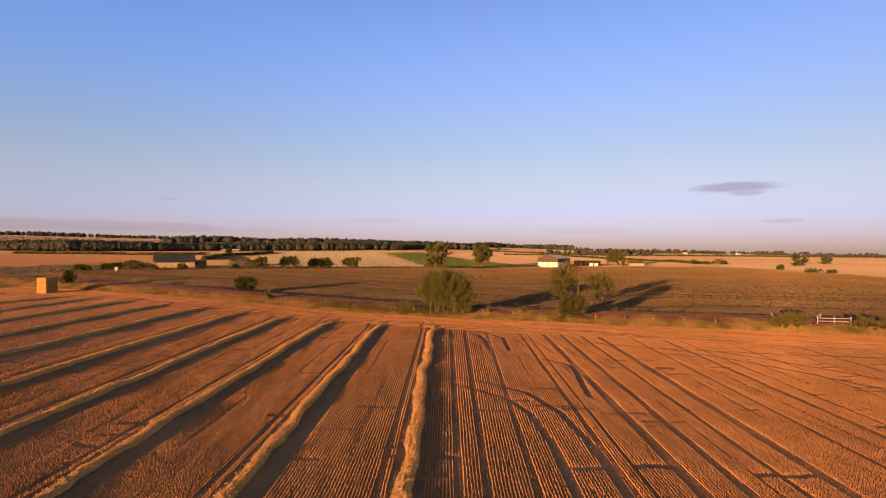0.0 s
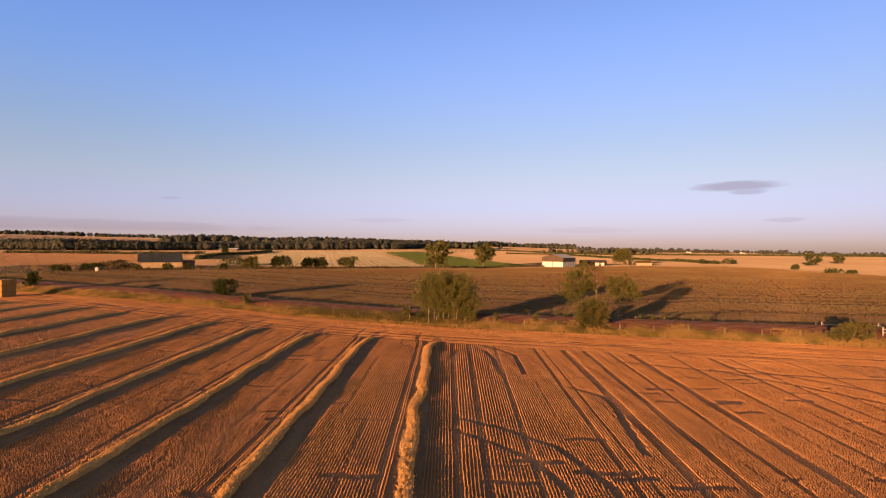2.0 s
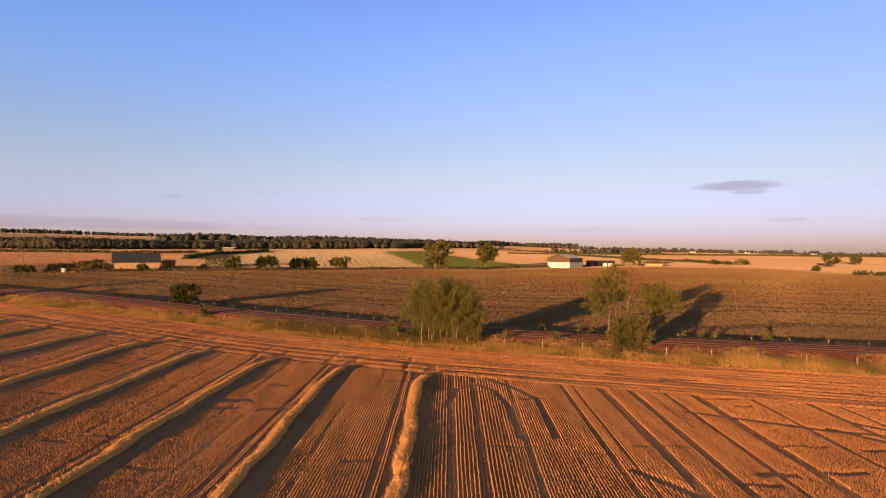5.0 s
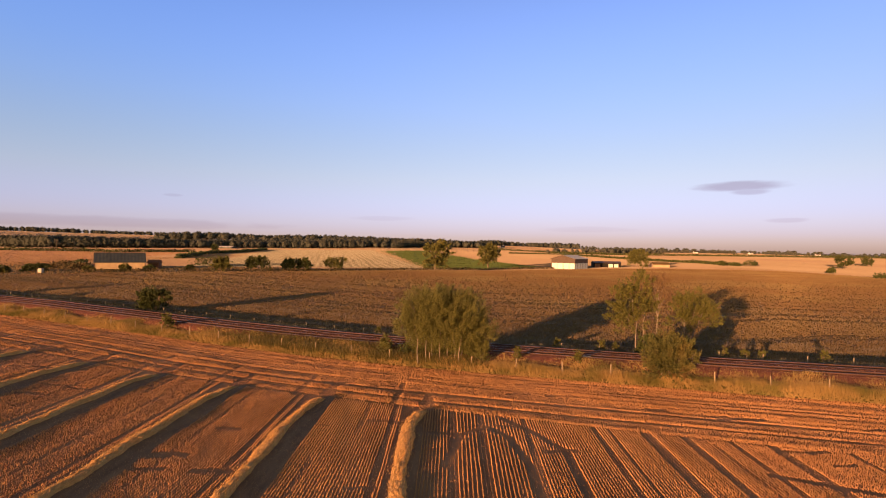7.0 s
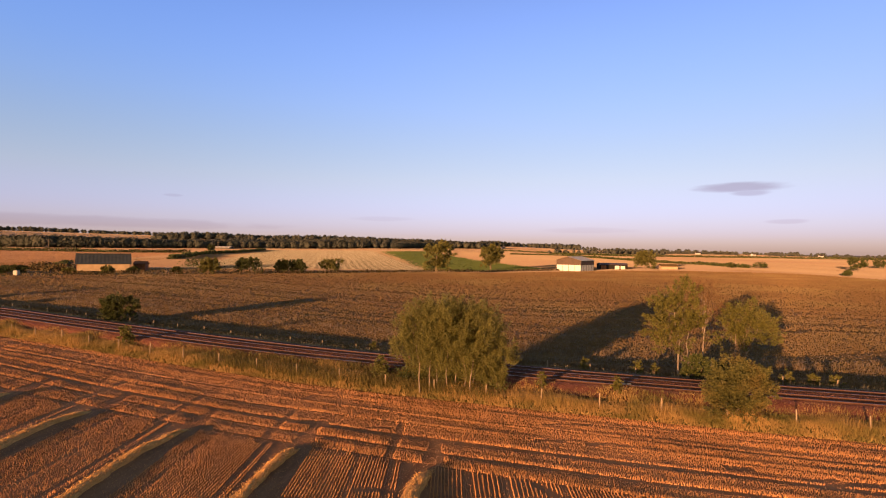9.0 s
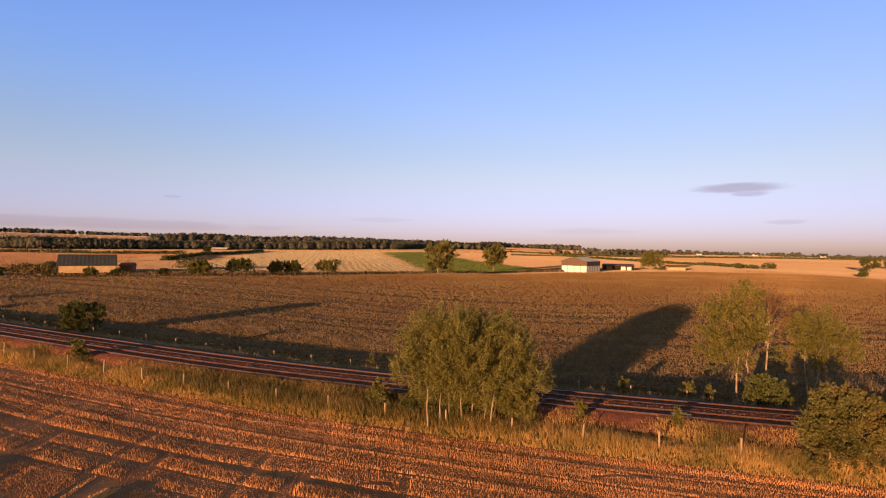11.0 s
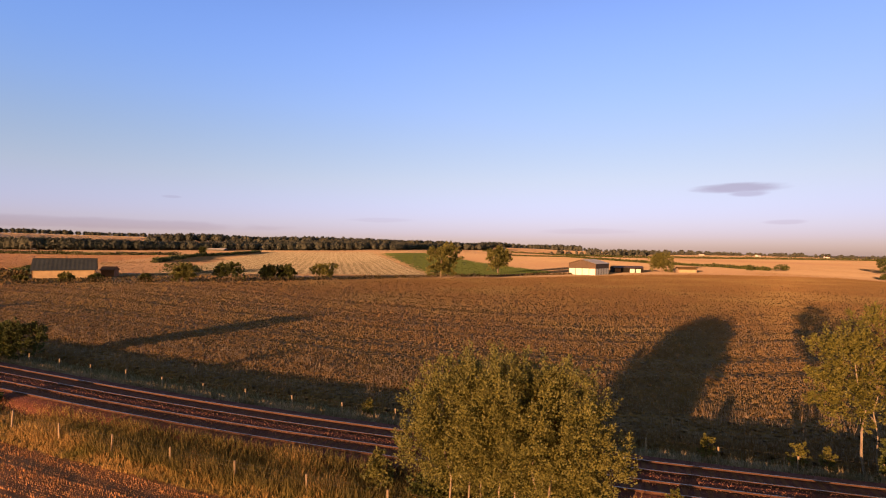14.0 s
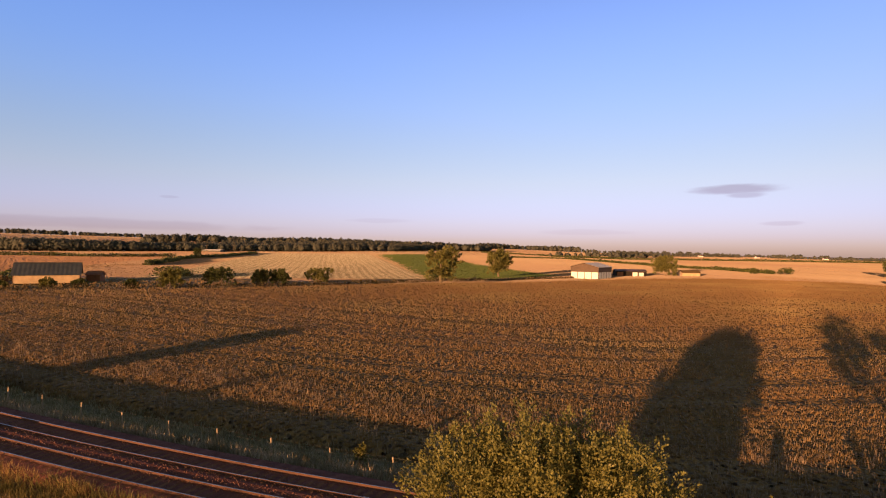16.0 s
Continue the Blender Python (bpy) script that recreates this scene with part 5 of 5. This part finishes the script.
def build_dutch_barn():
    barn = empty("farm_barn", (46.0, 256.5, float(land(50, 255)) - 0.05), "brown clad farm barn with white panels and grey roof", "barn", turn=-38)
    w, l, e, r, lo = 11.0, 13.5, 4.7, 6.2, 2.7
    bm = bmesh.new()
    for y0, y1 in ((0, 0.15), (l - 0.15, l)):
        f = [(0, lo), (w, lo), (w, e), (w / 2, r - 0.1), (0, e)]
        a = [bm.verts.new((x, y0, z)) for x, z in f]
        b = [bm.verts.new((x, y1, z)) for x, z in f]
        bm.faces.new(a), bm.faces.new(b[::-1])
        for i in range(5):
            bm.faces.new((a[i], b[i], b[(i + 1) % 5], a[(i + 1) % 5]))
    box(bm, 0, 0.15, lo, 0.15, l - 0.15, e), box(bm, w - 0.15, 0.15, lo, w, l - 0.15, e)
    bmesh.ops.recalc_face_normals(bm, faces=bm.faces)
    part("cladding", bm, M["cladding"], barn, "brown box-profile cladding")
    for i in range(4):
        x = 0.1 + i * w / 4
        part("panel", boxes((x, 0.04, 0, x + w / 4 - 0.2, 0.2, lo)), M["white"], barn, "white lower wall panel")
    for i in range(5):
        y = 0.3 + i * (l - 0.3) / 5
        part("panel", boxes((w - 0.2, y, 0, w - 0.04, y + l / 5 - 0.35, lo)), M["white"], barn, "white lower wall panel")
        part("panel", boxes((0.04, y, 0, 0.2, y + l / 5 - 0.35, lo)), M["white"], barn, "white lower wall panel")
    for x in (0.0, w / 2 - 0.1, w - 0.2):
        part("post", boxes((x, -0.02, 0, x + 0.2, 0.18, lo)), M["cladding"], barn)
    for i in range(1, 6):
        y = i * (l - 0.3) / 5
        part("post", boxes((w - 0.18, y, 0, w + 0.02, y + 0.2, lo)), M["cladding"], barn)
    for sx in (0, 1):
        bm = bmesh.new()
        x0 = -0.4 if sx == 0 else w + 0.4
        prev = None
        for i in range(27):
            y = -0.4 + (l + 0.8) * i / 26
            lift = 0.04 * (i % 2)
            c = [bm.verts.new((x0, y, e - 0.1 + lift)), bm.verts.new((w / 2, y, r + lift)), bm.verts.new((w / 2, y, r - 0.1 + lift)), bm.verts.new((x0, y, e - 0.2 + lift))]
            if prev:
                for j in range(4):
                    bm.faces.new((prev[j], c[j], c[(j + 1) % 4], prev[(j + 1) % 4]))
            prev = c
        bmesh.ops.recalc_face_normals(bm, faces=bm.faces)
        part("roof", bm, M["greyroof"], barn, "pale grey corrugated roof slope")
    part("back_wall", boxes((0.2, l - 0.2, 0, w - 0.2, l - 0.1, lo)), M["shade"], barn)


build_old_barn()
build_dutch_barn()


def simple_shed(name, at, turn, w, d, e, r, wall, roof, label, door=None):
    shed = empty(name, at, label, "shed", turn=turn)
    bm = bmesh.new()
    f = [(0, 0), (d, 0), (d, e), (d / 2, r), (0, e)]
    a = [bm.verts.new((-w / 2, y, z)) for y, z in f]
    b = [bm.verts.new((w / 2, y, z)) for y, z in f]
    bm.faces.new(a), bm.faces.new(b[::-1])
    for i in range(5):
        bm.faces.new((a[i], b[i], b[(i + 1) % 5], a[(i + 1) % 5]))
    bmesh.ops.recalc_face_normals(bm, faces=bm.faces)
    part("wall", bm, wall, shed)
    for y0, y1 in ((-0.25, d / 2), (d + 0.25, d / 2)):
        bm = bmesh.new()
        vs = []
        for x in (-w / 2 - 0.2, w / 2 + 0.2):
            for y, z in ((y0, e - 0.06), (y1, r + 0.06), (y1, r + 0.16), (y0, e + 0.04)):
                vs.append(bm.verts.new((x, y, z)))
        for q in ((0, 1, 2, 3), (7, 6, 5, 4), (0, 4, 5, 1), (1, 5, 6, 2), (2, 6, 7, 3), (3, 7, 4, 0)):
            bm.faces.new([vs[i] for i in q])
        bmesh.ops.recalc_face_normals(bm, faces=bm.faces)
        part("roof", bm, roof, shed)
    for x0, x1, z0, z1, mat in door or ():
        part("door", boxes((x0, -0.06, z0, x1, 0.05, z1)), mat, shed)
    return shed


simple_shed("brick_shed", ground_at(-85.2, 178), 10, 3.0, 2.4, 1.6, 2.3, M["brick"], M["brick"], "small red brick shed among hedges")
# open_shed is a closed body; its near-black walls paint the open front's shade
simple_shed("open_shed", ground_at(77.5, 279), 0, 13.0, 5.0, 2.3, 2.9, M["shade"], M["cladding"], "low dark open-fronted farm shed", ((-6, -3.5, 0, 1.9, M["brick"]), (0.5, 2.6, 0, 1.8, M["white"]), (3.2, 5.2, 0, 1.7, M["white"])))
simple_shed("field_shelter", ground_at(106, 285), 0, 8.0, 4.0, 1.6, 2.6, M["cream"], M["rough"], "low buff-roofed shelter at the field edge")


def build_tank():
    tank = empty("water_tank", ground_at(-97.5, 152), "white plastic water tank in a field corner", "tank")
    part("body", boxes((-0.5, -0.45, 0.1, 0.5, 0.45, 1.15), edge=0.12), M["whitewash"], tank)
    part("base", boxes((-0.55, -0.5, 0, 0.55, 0.5, 0.1)), M["wood"], tank)
    bm = bmesh.new()
    bmesh.ops.create_cone(bm, cap_ends=True, segments=12, radius1=0.2, radius2=0.2, depth=0.12, matrix=Matrix.Translation((0, 0, 1.2)))
    part("lid", bm, M["shade"], tank)


build_tank()
# a shed shape added in place of a thin pale bar with a post
simple_shed("long_pale_bar", ground_at(-275, 650), -20, 40, 8, 1.6, 2.6, M["slate"], M["greyroof"], "long low pale bar before the wood, built as a shed")
for i, (x, y, turn) in enumerate(((118, 1120, 10), (-262, 900, 30), (470, 1010, 0), (560, 985, 20), (380, 1060, -20), (700, 1010, 0))):
    simple_shed("house", ground_at(x, y), turn, 8, 5, 2.6, 4.2, M["greyroof"], M["cladding"], "distant pale farmhouse with a brown roof")


def build_pole(x, y, turn):
    pole = empty("utility_pole", ground_at(x, y), "wooden overhead line pole in a field", "pole", group="overhead line poles", turn=turn)
    part("mast", tubes([[((0, 0, 0), 0.16), ((0, 0, 8.6), 0.11)]], 8), M["wood"], pole)
    arm = part("crossarm", boxes((-1.1, -0.06, 8.1, 1.1, 0.06, 8.25)), M["wood"], pole)
    for dx in (-1.0, 0, 1.0):
        bm = bmesh.new()
        bmesh.ops.create_cone(bm, cap_ends=True, segments=8, radius1=0.07, radius2=0.05, depth=0.25, matrix=Matrix.Translation((dx, 0, 8.37)))
        part("insulator", bm, M["white"], arm)


for x, y, turn in ((-268, 382, 15), (-215, 520, 15), (-240, 640, 15)):
    build_pole(x, y, turn)


def build_bales():
    bm = boxes((-0.86, -0.43, 0, 0.86, 0.43, 0.9), edge=0.05)
    bmesh.ops.subdivide_edges(bm, edges=list(bm.edges), cuts=2, use_grid_fill=True)
    rng = random.Random(8)
    for v in bm.verts:
        v.co += Vector((rng.uniform(-0.02, 0.02), rng.uniform(-0.02, 0.02), rng.uniform(-0.015, 0.015) if 0.1 < v.co.z < 0.85 else 0))
    me = plain_mesh("straw_bale", bm)
    me.materials.append(M["bale"])
    x, y, z = ground_at(-69.8, 88.9)
    for layer in range(3):
        for i in range(3):
            ob = new("straw_bale", me)
            ob.matrix_world = spot(x, y, z + 0.03 + layer * 0.91, 0, 0, -3) @ spot(rng.uniform(-0.05, 0.05), (i - 1) * 0.885, 0)
            tagged(ob, "large square golden straw bale in a stack", "straw bale", group="stack of straw bales")


build_bales()


# ---- white gates at the crossing ----
def white_gate(at, turn, w, h, rails, label):
    gate = empty("gate", at, label, "gate", group="white gates by the crossing", turn=turn)
    for x in (0, w / 2, w):
        part("gate_post", boxes((x - 0.045, -0.045, -0.1, x + 0.045, 0.045, h + 0.12), edge=0.015), M["whitewash"], gate)
    for i in range(rails):
        z = h * (i + 0.6) / rails
        part("gate_rail", boxes((0, -0.03, z - 0.035, w, 0.03, z + 0.035), edge=0.01), M["whitewash"], gate)


white_gate(ground_at(44.4, 60.8), -9, 3.6, 1.05, 3, "white three-bar wooden gate by the crossing")
white_gate(ground_at(54.0, 69.5), -8, 4.0, 0.9, 3, "white three-bar wooden gate beyond the verge")
white_gate(ground_at(43.8, 68.6), -8, 6.0, 0.9, 2, "white two-rail fence panel beside the rails")
build_bush(ground_at(40.4, 59.4), 6.4, 3.0, 2.0, 0.12, 760, (B, M["leaf_bush"]), "low green scrub before white gates", 120)
build_bush(ground_at(49.5, 58.0), 6.0, 3.0, 1.7, 0.14, 520, (B, M["leaf_bush"]), "low green scrub at the field corner", 121)


# ---- pale boards lying between the tracks ----
for i in range(3):
    x, y = along(9.9 + 0.34 * i, TRACKS[0])
    board = empty("trackside_board", (x, y, float(hills(x, y)) + BED + 0.06), "short pale board lying on the ballast", "board", group="boards on the ballast", turn=-16)
    part("plank", boxes((-0.14, -0.06, -0.06, 0.14, 0.06, 0.03), edge=0.008), M["whitewash"], board)
    part("batten", boxes((-0.02, -0.065, 0.032, 0.02, 0.065, 0.05)), M["wood"], board)
